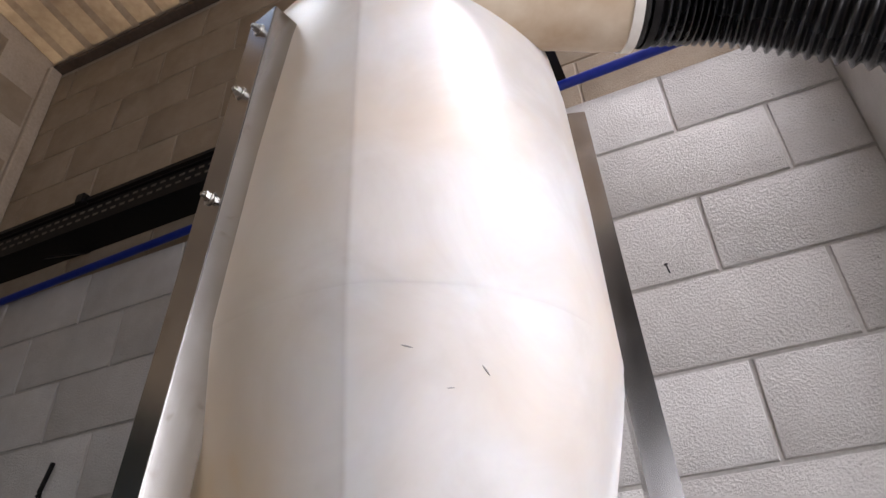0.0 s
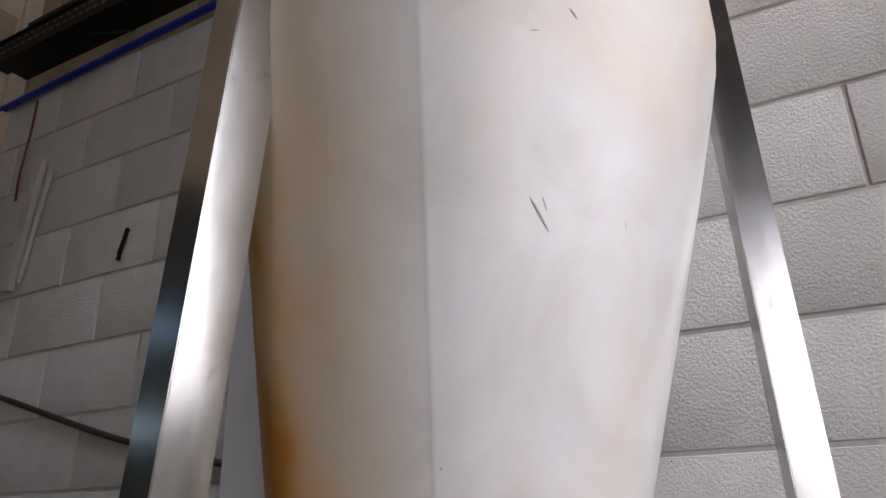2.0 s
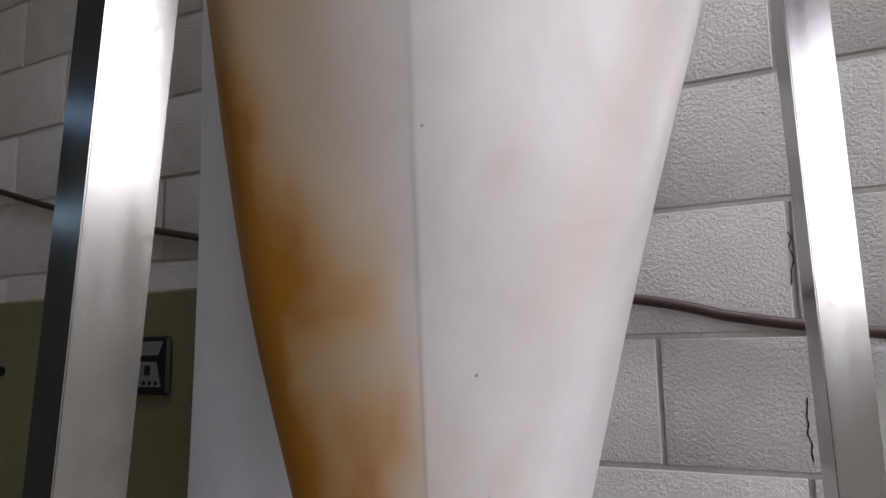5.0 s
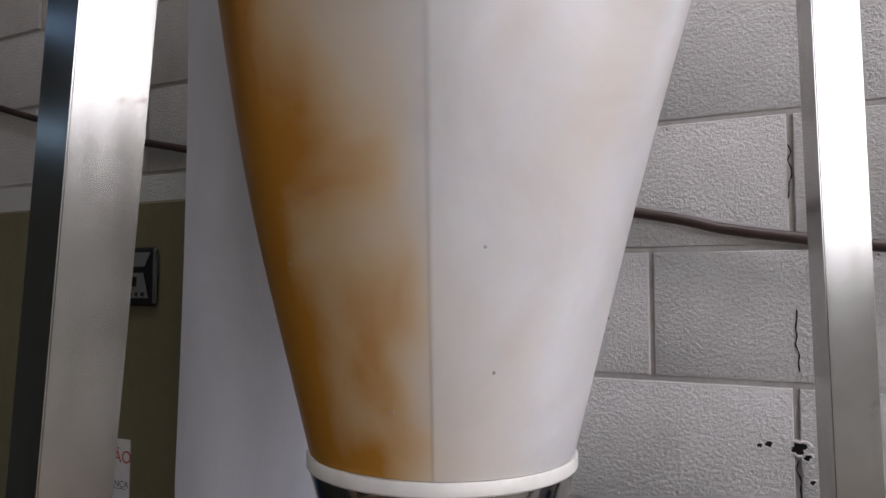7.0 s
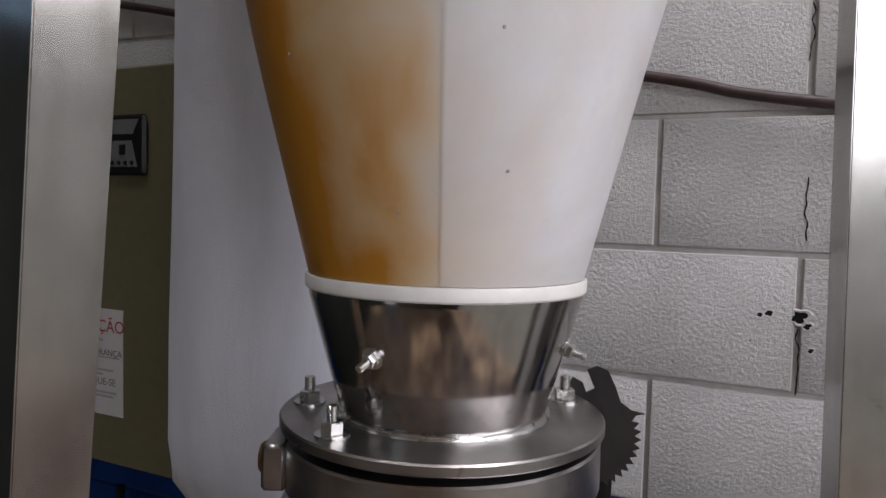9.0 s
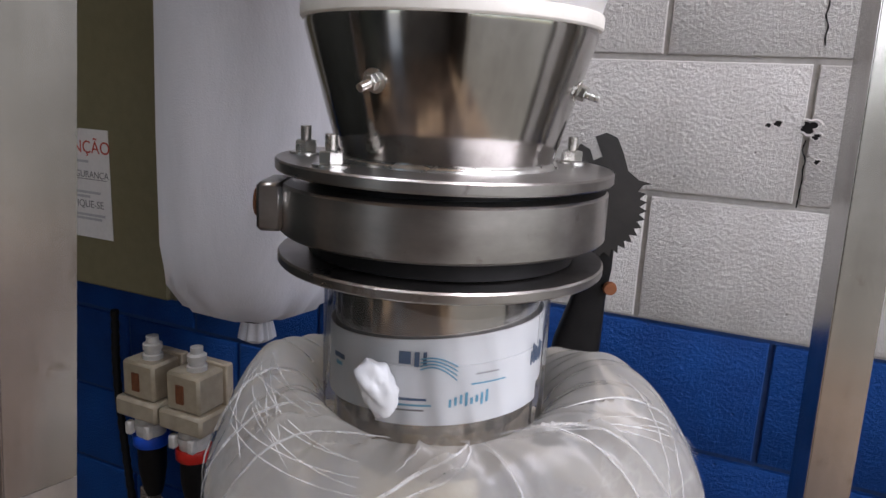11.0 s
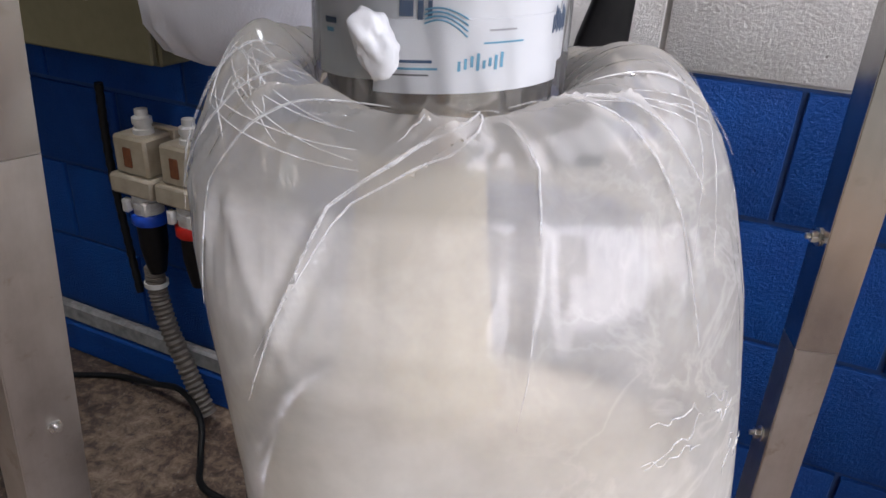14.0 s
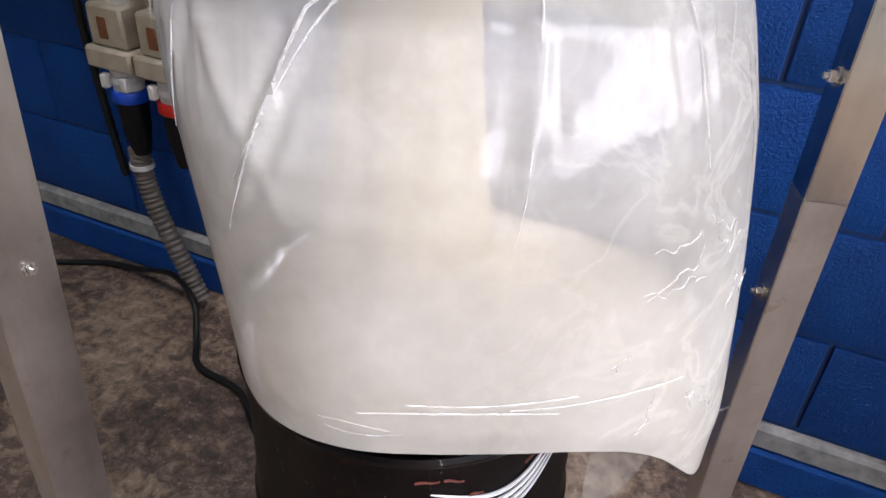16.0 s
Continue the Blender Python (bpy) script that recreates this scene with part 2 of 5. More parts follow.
def hopper_material():
    """Milky polyethylene, tinted amber by product on one side and low down, with scuffs and cloudy patches."""
    m, n, l, b = nodes_of("milky_polyethylene")
    v = coords(n, l)
    sep = n.new("ShaderNodeSeparateXYZ")
    l.new(v, sep.inputs[0])
    x, y, z = sep.outputs
    cloud, smear = noise_tex(n, l, v, 6.5, 6, 0.6, 0.6), noise_tex(n, l, coords(n, l, (3.4, 3.4, 2.6)), 2.6, 2.5, 0.5, 0.3)
    broad = noise_tex(n, l, coords(n, l, (1.0, 1.0, 0.8)), 4.0, 3, 0.5, 0.3)
    col = ramp(n, l, cloud, [(0.34, (0.61, 0.585, 0.555)), (0.64, (0.72, 0.71, 0.70))])
    peach = ramp(n, l, broad, [(0.48, (0, 0, 0)), (0.66, (1, 1, 1))])
    col = mixed(n, l, maths(n, l, "MULTIPLY", peach, 0.55), col, (0.66, 0.545, 0.42))
    # amber deposit: on one flank, growing towards the outlet, in cloudy patches with a ragged border
    ang = maths(n, l, "ARCTAN2", y, x)
    side = maths(n, l, "MULTIPLY", maths(n, l, "ADD", ang, 1.12), -0.85)
    low = maths(n, l, "MULTIPLY", maths(n, l, "SUBTRACT", 0.66, z), 0.95)
    steep = maths(n, l, "MULTIPLY", maths(n, l, "SUBTRACT", side, 0.24), 1.35)
    amt = maths(n, l, "ADD", maths(n, l, "ADD", steep, low), maths(n, l, "MULTIPLY", maths(n, l, "SUBTRACT", smear, 0.5), 1.5))
    amt = maths(n, l, "ADD", amt, maths(n, l, "MULTIPLY", maths(n, l, "SUBTRACT", cloud, 0.5), 0.8))
    near = maths(n, l, "GREATER_THAN", 0.0, y)
    fac = ramp(n, l, amt, [(-0.0, (0, 0, 0)), (0.5, (0.32,) * 3), (1.15, (1, 1, 1))])
    # a thin yellowing over the whole flank
    tan = ramp(n, l, side, [(0.02, (0, 0, 0)), (0.30, (0.40,) * 3), (1.0, (0.9,) * 3)])
    col = mixed(n, l, maths(n, l, "MULTIPLY", tan, near), col, (0.66, 0.50, 0.29))
    fac = maths(n, l, "MULTIPLY", fac, near)
    fac = maths(n, l, "MULTIPLY", fac, ramp(n, l, z, [(0.60, (1, 1, 1)), (1.0, (0.2,) * 3)]))
    # the lap keeps most of the deposit to one side of it
    lap = maths(n, l, "LESS_THAN", ang, radians(-67))
    fac = maths(n, l, "MULTIPLY", fac, maths(n, l, "ADD", maths(n, l, "MULTIPLY", lap, 0.45), 0.55))
    amber = ramp(n, l, fac, [(0.0, (0.68, 0.55, 0.36)), (0.45, (0.66, 0.42, 0.13)), (1.0, (0.50, 0.22, 0.025))])
    col = mixed(n, l, fac, col, amber)
    scuff = ramp(n, l, noise_tex(n, l, coords(n, l, (1, 1, 0.6)), 44, 6, 0.75, 0.8), [(0.665, (0, 0, 0)), (0.73, (1, 1, 1))])
    scuff_zone = ramp(n, l, noise_tex(n, l, v, 4.2, 2), [(0.5, (0, 0, 0)), (0.66, (1, 1, 1))])
    col = mixed(n, l, maths(n, l, "MULTIPLY", maths(n, l, "MULTIPLY", scuff, scuff_zone), 0.35), col, (0.30, 0.27, 0.25))
    l.new(col, b.inputs["Base Color"])
    l.new(maths(n, l, "ADD", maths(n, l, "MULTIPLY", broad, 0.08), 0.30, True), b.inputs["Roughness"])
    b.inputs["Specular IOR Level"].default_value = 0.42
    b.inputs["Subsurface Weight"].default_value = 0.25
    b.inputs["Subsurface Radius"].default_value = (0.05, 0.035, 0.02)
    b.inputs["Subsurface Scale"].default_value = 0.3
    bumped(n, l, b, maths(n, l, "ADD", noise_tex(n, l, v, 16, 2), broad), 0.08, 0.004)
    return m


HOPPER = hopper_material()
SCUFF = simple("grey_scuff", (0.26, 0.24, 0.22), (0.42, 0.40, 0.37), 0.6, bump=0)
NOZZLE = simple("stained_polyethylene", (0.36, 0.22, 0.10), (0.66, 0.57, 0.44), 0.4, grain=14, blotch=4.5, bump=0.1, dist=0.003)


def bag_material(name, milk_lo, milk_hi):
    """Clear film: gloss over partly see-through milky plastic, dusted with powder."""
    m, n, l, b = nodes_of(name)
    n.remove(b)
    out = [x for x in n if x.type == "OUTPUT_MATERIAL"][0]
    v = coords(n, l)
    dust = noise_tex(n, l, v, 7, 5, 0.58, 0.15)
    wr = noise_tex(n, l, coords(n, l, (1, 1, 0.6)), 22, 4, 0.55, 0.6)
    sep = n.new("ShaderNodeSeparateXYZ")
    l.new(v, sep.inputs[0])
    high = maths(n, l, "MULTIPLY", maths(n, l, "SUBTRACT", 0.36, sep.outputs[2]), 1.6)
    milk = maths(n, l, "ADD", high, maths(n, l, "MULTIPLY", maths(n, l, "SUBTRACT", dust, 0.5), 0.9))
    vein = maths(n, l, "ABSOLUTE", maths(n, l, "SUBTRACT", noise_tex(n, l, v, 13, 4, 0.55, 0.9), 0.5), 0.0)
    vein = ramp(n, l, vein, [(0.0, (0.22,) * 3), (0.05, (0, 0, 0))])
    milk = maths(n, l, "ADD", milk, maths(n, l, "MULTIPLY", vein, maths(n, l, "MULTIPLY", maths(n, l, "SUBTRACT", sep.outputs[0], 0.09), 4.0, True)))
    milk = ramp(n, l, milk, [(0.0, (milk_lo,) * 3), (0.75, (milk_hi,) * 3)])
    dif, tra, clear, gloss = (n.new("ShaderNodeBsdf" + k) for k in ("Diffuse", "Translucent", "Transparent", "Glossy"))
    col = ramp(n, l, dust, [(0.3, (0.83, 0.81, 0.76)), (0.7, (0.92, 0.91, 0.87))])
    col = mixed(n, l, maths(n, l, "MULTIPLY", high, 0.9, True), col, (0.91, 0.85, 0.73))
    l.new(col, dif.inputs[0])
    l.new(col, tra.inputs[0])
    gloss.inputs["Roughness"].default_value = 0.08
    bump = n.new("ShaderNodeBump")
    bump.inputs["Strength"].default_value, bump.inputs["Distance"].default_value = 0.16, 0.006
    ripple = noise_tex(n, l, coords(n, l, (1, 1, 0.30)), 60, 3, 0.5, 0.3)
    l.new(maths(n, l, "ADD", wr, maths(n, l, "MULTIPLY", ripple, 0.25)), bump.inputs["Height"])
    for s in (dif, gloss):
        l.new(bump.outputs[0], s.inputs["Normal"])

    def blend(f, a, c):
        s = n.new("ShaderNodeMixShader")
        if isinstance(f, float):
            s.inputs[0].default_value = f
        else:
            l.new(f, s.inputs[0])
        l.new(a, s.inputs[1])
        l.new(c, s.inputs[2])
        return s.outputs[0]

    film = blend(milk, clear.outputs[0], blend(0.28, dif.outputs[0], tra.outputs[0]))
    fres = n.new("ShaderNodeFresnel")
    fres.inputs[0].default_value = 1.5
    l.new(bump.outputs[0], fres.inputs["Normal"])
    l.new(blend(maths(n, l, "ADD", maths(n, l, "MULTIPLY", fres.outputs[0], 0.75), 0.0, True), film, gloss.outputs[0]), out.inputs[0])
    return m


BAG = bag_material("clear_dusty_film", 0.34, 0.90)
FILM = bag_material("clear_film", 0.07, 0.20)
def haze_material():
    m, n, l, b = nodes_of("cream_powder_haze")
    fac = ramp(n, l, noise_tex(n, l, coords(n, l, (1, 1, 0.3)), 16, 4, 0.6, 0.5), [(0.3, (0.45,) * 3), (0.7, (0.8,) * 3)])
    b.inputs["Base Color"].default_value = (0.80, 0.70, 0.50, 1)
    b.inputs["Roughness"].default_value = 0.95
    l.new(fac, b.inputs["Alpha"])
    return m


STREAM = haze_material()
POWDER = simple("cream_powder", (0.74, 0.65, 0.50), (0.86, 0.79, 0.66), 0.9, grain=120, blotch=7, bump=0.4, dist=0.004)


def cloth_material():
    m, n, l, b = nodes_of("white_filter_cloth")
    v = coords(n, l)
    w = noise_tex(n, l, coords(n, l, (1, 1, 0.35)), 7, 5, 0.6, 0.5)
    l.new(ramp(n, l, w, [(0.3, (0.60, 0.60, 0.63)), (0.7, (0.74, 0.74, 0.78))]), b.inputs["Base Color"])
    b.inputs["Roughness"].default_value = 0.85
    b.inputs["Sheen Weight"].default_value = 0.2
    bumped(n, l, b, maths(n, l, "ADD", w, maths(n, l, "MULTIPLY", noise_tex(n, l, v, 400, 2), 0.1)), 0.4, 0.01)
    return m


CLOTH = cloth_material()

# ---- mesh helpers ----


def thing(name, loc, label, category, group=""):
    e = new(name)
    e.empty_display_size = 0.05
    e.location = loc
    return tagged(e, label, category, group)


def place_of(ob):
    p = Vector((0, 0, 0))
    while ob:
        p += ob.location
        ob = ob.parent
    return p


def to_mesh(name, bm, material, smooth=True):
    me = bpy.data.meshes.new(name)
    bmesh.ops.recalc_face_normals(bm, faces=bm.faces[:])
    bm.to_mesh(me)
    bm.free()
    me.materials.append(material)
    for p in me.polygons:
        p.use_smooth = smooth
    if smooth:
        me.set_sharp_from_angle(angle=radians(38))
    return me


def part(name, bm, material, parent, label="", smooth=True):
    """Links a bmesh in world places as one mesh object under a thing or a part."""
    shift = place_of(parent)
    bmesh.ops.translate(bm, verts=bm.verts[:], vec=-shift)
    ob = new(name, to_mesh(name, bm, material, smooth))
    ob.parent = parent
    return tagged(ob, label)


def solo(name, bm, material, label, category="", group="", kind="", base=(0, 0, 0), smooth=True):
    base = Vector(base)
    bmesh.ops.translate(bm, verts=bm.verts[:], vec=-base)
    ob = new(name, to_mesh(name, bm, material, smooth))
    ob.location = base
    return tagged(ob, label, category, group, kind)


def add_box(bm, lo, hi, bevel=0.0, turn=None, segs=1):
    r = bmesh.ops.create_cube(bm, size=1.0)
    vs = r["verts"]
    lo, hi = Vector(lo), Vector(hi)
    bmesh.ops.scale(bm, verts=vs, vec=hi - lo)
    bmesh.ops.translate(bm, verts=vs, vec=(lo + hi) / 2)
    if bevel:
        es = list({e for v in vs for e in v.link_edges})
        g = bmesh.ops.bevel(bm, geom=es, offset=bevel, segments=segs, affect="EDGES", profile=0.6)
        vs = list({v for f in g["faces"] for v in f.verts} | {v for v in vs if v.is_valid})
    if turn:
        bmesh.ops.transform(bm, verts=vs, matrix=turn)
    return vs


def box_bm(lo, hi, bevel=0.0, turn=None, segs=1):
    bm = bmesh.new()
    add_box(bm, lo, hi, bevel, turn, segs)
    return bm


def lathe(profile, segs=64, centre=(0, 0), close=False, bm=None, shape=None, extra=()):
    """Turns (radius, z) pairs round an upright axis; shape(angle, r, z) may bend the radius."""
    bm = bm or bmesh.new()
    rings = []
    angles = sorted([2 * math.pi * k / segs for k in range(segs)] + [a % (2 * math.pi) for a in extra])
    segs = len(angles)
    for r, z in profile:
        ring = []
        for a in angles:
            rr = shape(a, r, z) if shape else r
            ring.append(bm.verts.new((centre[0] + rr * math.cos(a), centre[1] + rr * math.sin(a), z)))
        rings.append(ring)
    pairs = list(zip(rings, rings[1:])) + ([(rings[-1], rings[0])] if close else [])
    for p, q in pairs:
        for k in range(segs):
            bm.faces.new((p[k], p[(k + 1) % segs], q[(k + 1) % segs], q[k]))
    return bm


def capped(profile, segs=48, centre=(0, 0), bm=None):
    prof = [(0.0005, profile[0][1])] + list(profile) + [(0.0005, profile[-1][1])]
    return lathe(prof, segs, centre, bm=bm)


def smooth_path(points, steps):
    """A Catmull-Rom line through points."""
    pts = [Vector(p) for p in points]
    pts = [2 * pts[0] - pts[1], *pts, 2 * pts[-1] - pts[-2]]
    out = []
    for i in range(1, len(pts) - 2):
        p0, p1, p2, p3 = pts[i - 1 : i + 3]
        for s in range(steps):
            t = s / steps
            out.append(0.5 * (2 * p1 + (p2 - p0) * t + (2 * p0 - 5 * p1 + 4 * p2 - p3) * t * t + (3 * p1 - p0 - 3 * p2 + p3) * t**3))
    return out + [pts[-2]]


def tube(points, radius, segs=12, bm=None, up=(0, 0, 1)):
    """A round tube with closed ends; radius is a number or a function of the step along it."""
    bm = bm or bmesh.new()
    rings = []
    side = None
    for i, p in enumerate(points):
        d = (points[min(i + 1, len(points) - 1)] - points[max(i - 1, 0)]).normalized()
        if side is None:
            side = d.cross(Vector(up))
            side = side.normalized() if side.length > 1e-3 else Vector((1, 0, 0))
        side = (side - d * side.dot(d)).normalized()
        above = d.cross(side)
        r = radius(i) if callable(radius) else radius
        rings.append([bm.verts.new(p + r * (math.cos(a) * side + math.sin(a) * above)) for a in (2 * math.pi * k / segs for k in range(segs))])
    for p, q in zip(rings, rings[1:]):
        for k in range(segs):
            bm.faces.new((p[k], p[(k + 1) % segs], q[(k + 1) % segs], q[k]))
    bm.faces.new(rings[0][::-1])
    bm.faces.new(rings[-1])
    return bm


def along(start, way, bm):
    """Turns a bmesh built along +z from the origin to stand at start, along way."""
    q = Vector((0, 0, 1)).rotation_difference(Vector(way).normalized())
    bmesh.ops.transform(bm, verts=bm.verts[:], matrix=Matrix.Translation(start) @ q.to_matrix().to_4x4())
    return bm


def hexagon(r, z0, z1, bm=None):
    bm = capped([(r * 0.92, z0), (r, z0 + 0.001), (r, z1 - 0.001), (r * 0.92, z1)], 6, bm=bm)
    return bm


def bolt(parent, start, way, size=0.006, stud=0.010, name="bolt", label="zinc-plated hex bolt with nut"):
    """A nut on a washer, with the end of its threaded stud."""
    body = part(name, along(start, way, hexagon(size, 0.0018, 0.0018 + size)), BOLT, parent, label, smooth=False)
    w = part("washer", along(start, way, capped([(size * 1.45, 0.0), (size * 1.45, 0.0018)], 20)), BOLT, body)
    prof = []
    k = 0
    while k * 0.0012 < stud:
        prof += [(size * 0.52, size + k * 0.0012), (size * 0.44, size + (k + 0.5) * 0.0012)]
        k += 1
    part("stud", along(start, way, capped(prof, 12)), BOLT, body)
    return body


# ---- the room ----
WALL_W, WALL_E, ROOM_S, WALL_TOP, ROOF_Z = -2.25, 1.9, -5.0, 3.15, 4.62
RECESS = 0.035  # the tan upper wall stands back behind the white one


floor = solo("floor", box_bm((WALL_W - 0.3, ROOM_S - 0.3, -0.12), (WALL_E + 0.3, 0.3, 0.0)), FLOOR, "worn brown concrete floor with dark stains and flakes", kind="structure", smooth=False)
ground = solo("ground", box_bm((-60, -70, -0.32), (60, 60, -0.125)), OUTER, "pale sunlit yard outside the workshop", kind="structure", smooth=False)

wall_north = solo("wall_north", box_bm((WALL_W - 0.2, 0.008, 0.95), (0.765, 0.2, WALL_TOP)), MORTAR, "white-painted concrete block wall with raked joints", kind="structure", smooth=False)
wall_blue = solo("wall_dado", box_bm((WALL_W - 0.2, 0.008, 0.0), (0.765, 0.2, 0.95)), BLUE_MORTAR, "blue-painted lower band of the block wall", kind="structure", smooth=False)
wall_upper = solo("wall_upper", box_bm((WALL_W - 0.2, RECESS + 0.007, WALL_TOP), (0.765, 0.2, ROOF_Z + 0.1)), TAN_MORTAR, "tan upper block wall under the roof", kind="structure", smooth=False)
bm = bmesh.new()  # the unseen side wall, with two narrow slits added to reflect in the leg
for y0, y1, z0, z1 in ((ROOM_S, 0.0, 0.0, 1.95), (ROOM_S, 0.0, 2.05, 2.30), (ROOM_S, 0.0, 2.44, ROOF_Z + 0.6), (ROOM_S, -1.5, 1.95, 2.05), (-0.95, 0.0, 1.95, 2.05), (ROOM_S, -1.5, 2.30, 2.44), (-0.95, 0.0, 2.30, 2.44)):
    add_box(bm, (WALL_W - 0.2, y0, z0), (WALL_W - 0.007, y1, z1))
wall_west = solo("wall_west", bm, DARK_WALL, "unseen side wall, near black for dark reflections, with tan blocks near the roof", kind="structure", smooth=False)
wall_west_upper = solo("wall_west_upper", box_bm((WALL_W - 0.1, -2.0, 2.95), (WALL_W - 0.004, 0.0, ROOF_Z + 0.3)), TAN_MORTAR, "tan upper band of the side wall under the roof", kind="structure", smooth=False)
pilaster = solo("wall_pilaster", box_bm((0.765, -0.22, 0.0), (1.25, 0.2, ROOF_Z + 0.1), 0.008), WHITE_BLOCK, "white-painted block pilaster", kind="structure", smooth=False)
wall_far = solo("wall_north_east", box_bm((1.25, 0.0, 0.0), (WALL_E + 0.2, 0.2, ROOF_Z + 0.1)), WHITE_BLOCK, "white-painted wall beyond the pilaster", kind="structure", smooth=False)


def wall_with_opening(name, axis, at, lo, hi, open_lo, open_hi, open_top, top, label):
    bm = bmesh.new()

    def slab(a, b, z0, z1):
        if axis == "x":
            add_box(bm, (at, a, z0), (at + 0.2, b, z1))
        else:
            add_box(bm, (a, at - 0.2, z0), (b, at, z1))

    slab(lo, open_lo, 0.0, top)
    slab(open_hi, hi, 0.0, top)
    slab(open_lo, open_hi, open_top, top)
    return solo(name, bm, OUTER, label, kind="structure", smooth=False)


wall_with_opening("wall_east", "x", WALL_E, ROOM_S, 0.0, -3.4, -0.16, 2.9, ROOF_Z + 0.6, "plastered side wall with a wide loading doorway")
# unseen rear wall, its opening added for the bluish fill
wall_with_opening("wall_south", "y", ROOM_S, WALL_W - 0.2, WALL_E + 0.2, -1.95, -1.15, 2.95, ROOF_Z + 0.6, "unseen plastered rear wall with an opening added for fill light")

bm = bmesh.new()
add_box(bm, (WALL_W, -0.022, 0.0), (0.765, 0.011, 0.092), 0.006)
base_course = solo("baseboard", bm, BLUE_BLOCK, "chipped blue-painted footing of the block wall", kind="structure", smooth=False)
ledge = solo("wall_ledge", box_bm((WALL_W, -0.016, 0.092), (0.765, 0.011, 0.146), 0.008), LEDGE, "bare grey mortar ledge above the footing", kind="structure", smooth=False)

# corrugated roof sheet, one mesh, with a purlin under it
bm = bmesh.new()
period, prof = 0.145, ((0.0, 0.0), (0.045, 0.0), (0.062, 0.032), (0.128, 0.032))


def roof_strip(y0, y1, x0, x1):
    """Sheeting between two places along the slope."""
    x, line = x0, []
    while x < x1:
        line += [(x + dx, dz) for dx, dz in prof]
        x += period
    rows = []
    for y in (y0, y1):
        z = ROOF_Z + 0.5 * (0.2 - y) / (0.4 - ROOM_S)
        rows.append([bm.verts.new((px, y, z - dz)) for px, dz in line])
    for k in range(len(line) - 1):
        bm.faces.new((rows[0][k], rows[0][k + 1], rows[1][k + 1], rows[1][k]))


# two open roof lights: over the lit end of the wall, and one added for fill over the floor beside the cabinet
roof_strip(0.2, -0.3, WALL_W - 0.2, WALL_E + 0.2)
WEST = WALL_W - 0.2
roof_strip(-0.3, -0.95, WEST, WEST + 22 * period)
roof_strip(-0.3, -0.95, 1.75, WALL_E + 0.2)
roof_strip(-0.95, -1.05, WEST, WALL_E + 0.2)
roof_strip(-1.05, -1.75, WEST, WEST + 5 * period)
roof_strip(-1.05, -1.75, WEST + 12 * period, WALL_E + 0.2)
roof_strip(-1.75, ROOM_S - 0.2, WEST, WALL_E + 0.2)
bmesh.ops.solidify(bm, geom=bm.faces[:], thickness=0.004)
ceiling = solo("ceiling", bm, ROOF, "brown corrugated metal roof sheeting", kind="structure", smooth=False)
purlin = thing("purlin", (0, -0.95, ROOF_Z), "brown steel roof purlin under the sheeting", "roof beam")
part("web", box_bm((WALL_W, -0.96, ROOF_Z - 0.02), (WALL_E, -0.945, ROOF_Z + 0.045)), ROOF_STEEL, purlin, smooth=False)
part("flange", box_bm((WALL_W, -1.0, ROOF_Z - 0.026), (WALL_E, -0.90, ROOF_Z - 0.02)), ROOF_STEEL, purlin, smooth=False)
# closing strip whose dark colour holds the shade under the roof edge
solo("roof_edge_shade_strip", box_bm((WALL_W, -0.01, ROOF_Z - 0.05), (0.765, RECESS + 0.004, ROOF_Z - 0.026), 0.004), ROOF_STEEL, "steel closing strip under the roof, coloured dark for the shade there", kind="structure", smooth=False)
solo("wall_corner_trim", box_bm((WALL_W - 0.004, -0.028, WALL_TOP - 0.6), (WALL_W + 0.03, RECESS, ROOF_Z - 0.05), 0.006), TAN_MORTAR, "pale mortar strip in the wall corner", kind="structure", smooth=False)

# ---- the cyclone hopper ----
hopper = thing("cyclone_hopper", (AXX, AXY, 1.345), "milky polyethylene cyclone hopper with amber-stained cone", "hopper")
SEAM = radians(-67)


def hopper_shape(a, r, z):
    """The wrapped sheet laps over itself at the seam and lies a little flatter beside it."""
    d = (a - SEAM + math.pi) % (2 * math.pi) - math.pi
    lap = 0.0002 if 0 <= d < 2.6 else 0.0002 * max(0.0, 1 - (d - 2.6) / 0.5) if d >= 2.6 else 0.0
    flat = 0.0
    if -1.0 < d < 0.0:  # the last panel before the lap is flat, with a crease at the lap
        flat = r * (math.cos(0.5) / math.cos(d + 0.5) - 1) * min(1.0, (d + 1.0) / 0.35) * 0.22 * min(1.0, r / 0.3 + 0.25)
    up = max(0.0, min(1.0, (z - 1.5) / 0.65))
    shift = up * up * (3 - 2 * up) * (0.034 * math.cos(a - 0.432) - 0.017)
    return r + lap + flat + (shift if r > 0.1 else 0.0)


def finer(profile, step):
    out = []
    for (r0, z0), (r1, z1) in zip(profile, profile[1:]):
        k = max(1, int(abs(z1 - z0) / step))
        out += [(r0 + (r1 - r0) * i / k, z0 + (z1 - z0) * i / k) for i in range(k)]
    return out + [profile[-1]]


cone = lathe(finer([(0.112, 1.351), (0.117, 1.349), (0.262, 1.930), (0.300, 2.085), (0.309, 2.125), (0.312, 2.15)], 0.03), 180, (AXX, AXY), shape=hopper_shape, extra=(SEAM - 0.0015, SEAM + 0.0015, SEAM + 0.02))
part("cone", cone, HOPPER, hopper, "milky plastic cone stained amber")
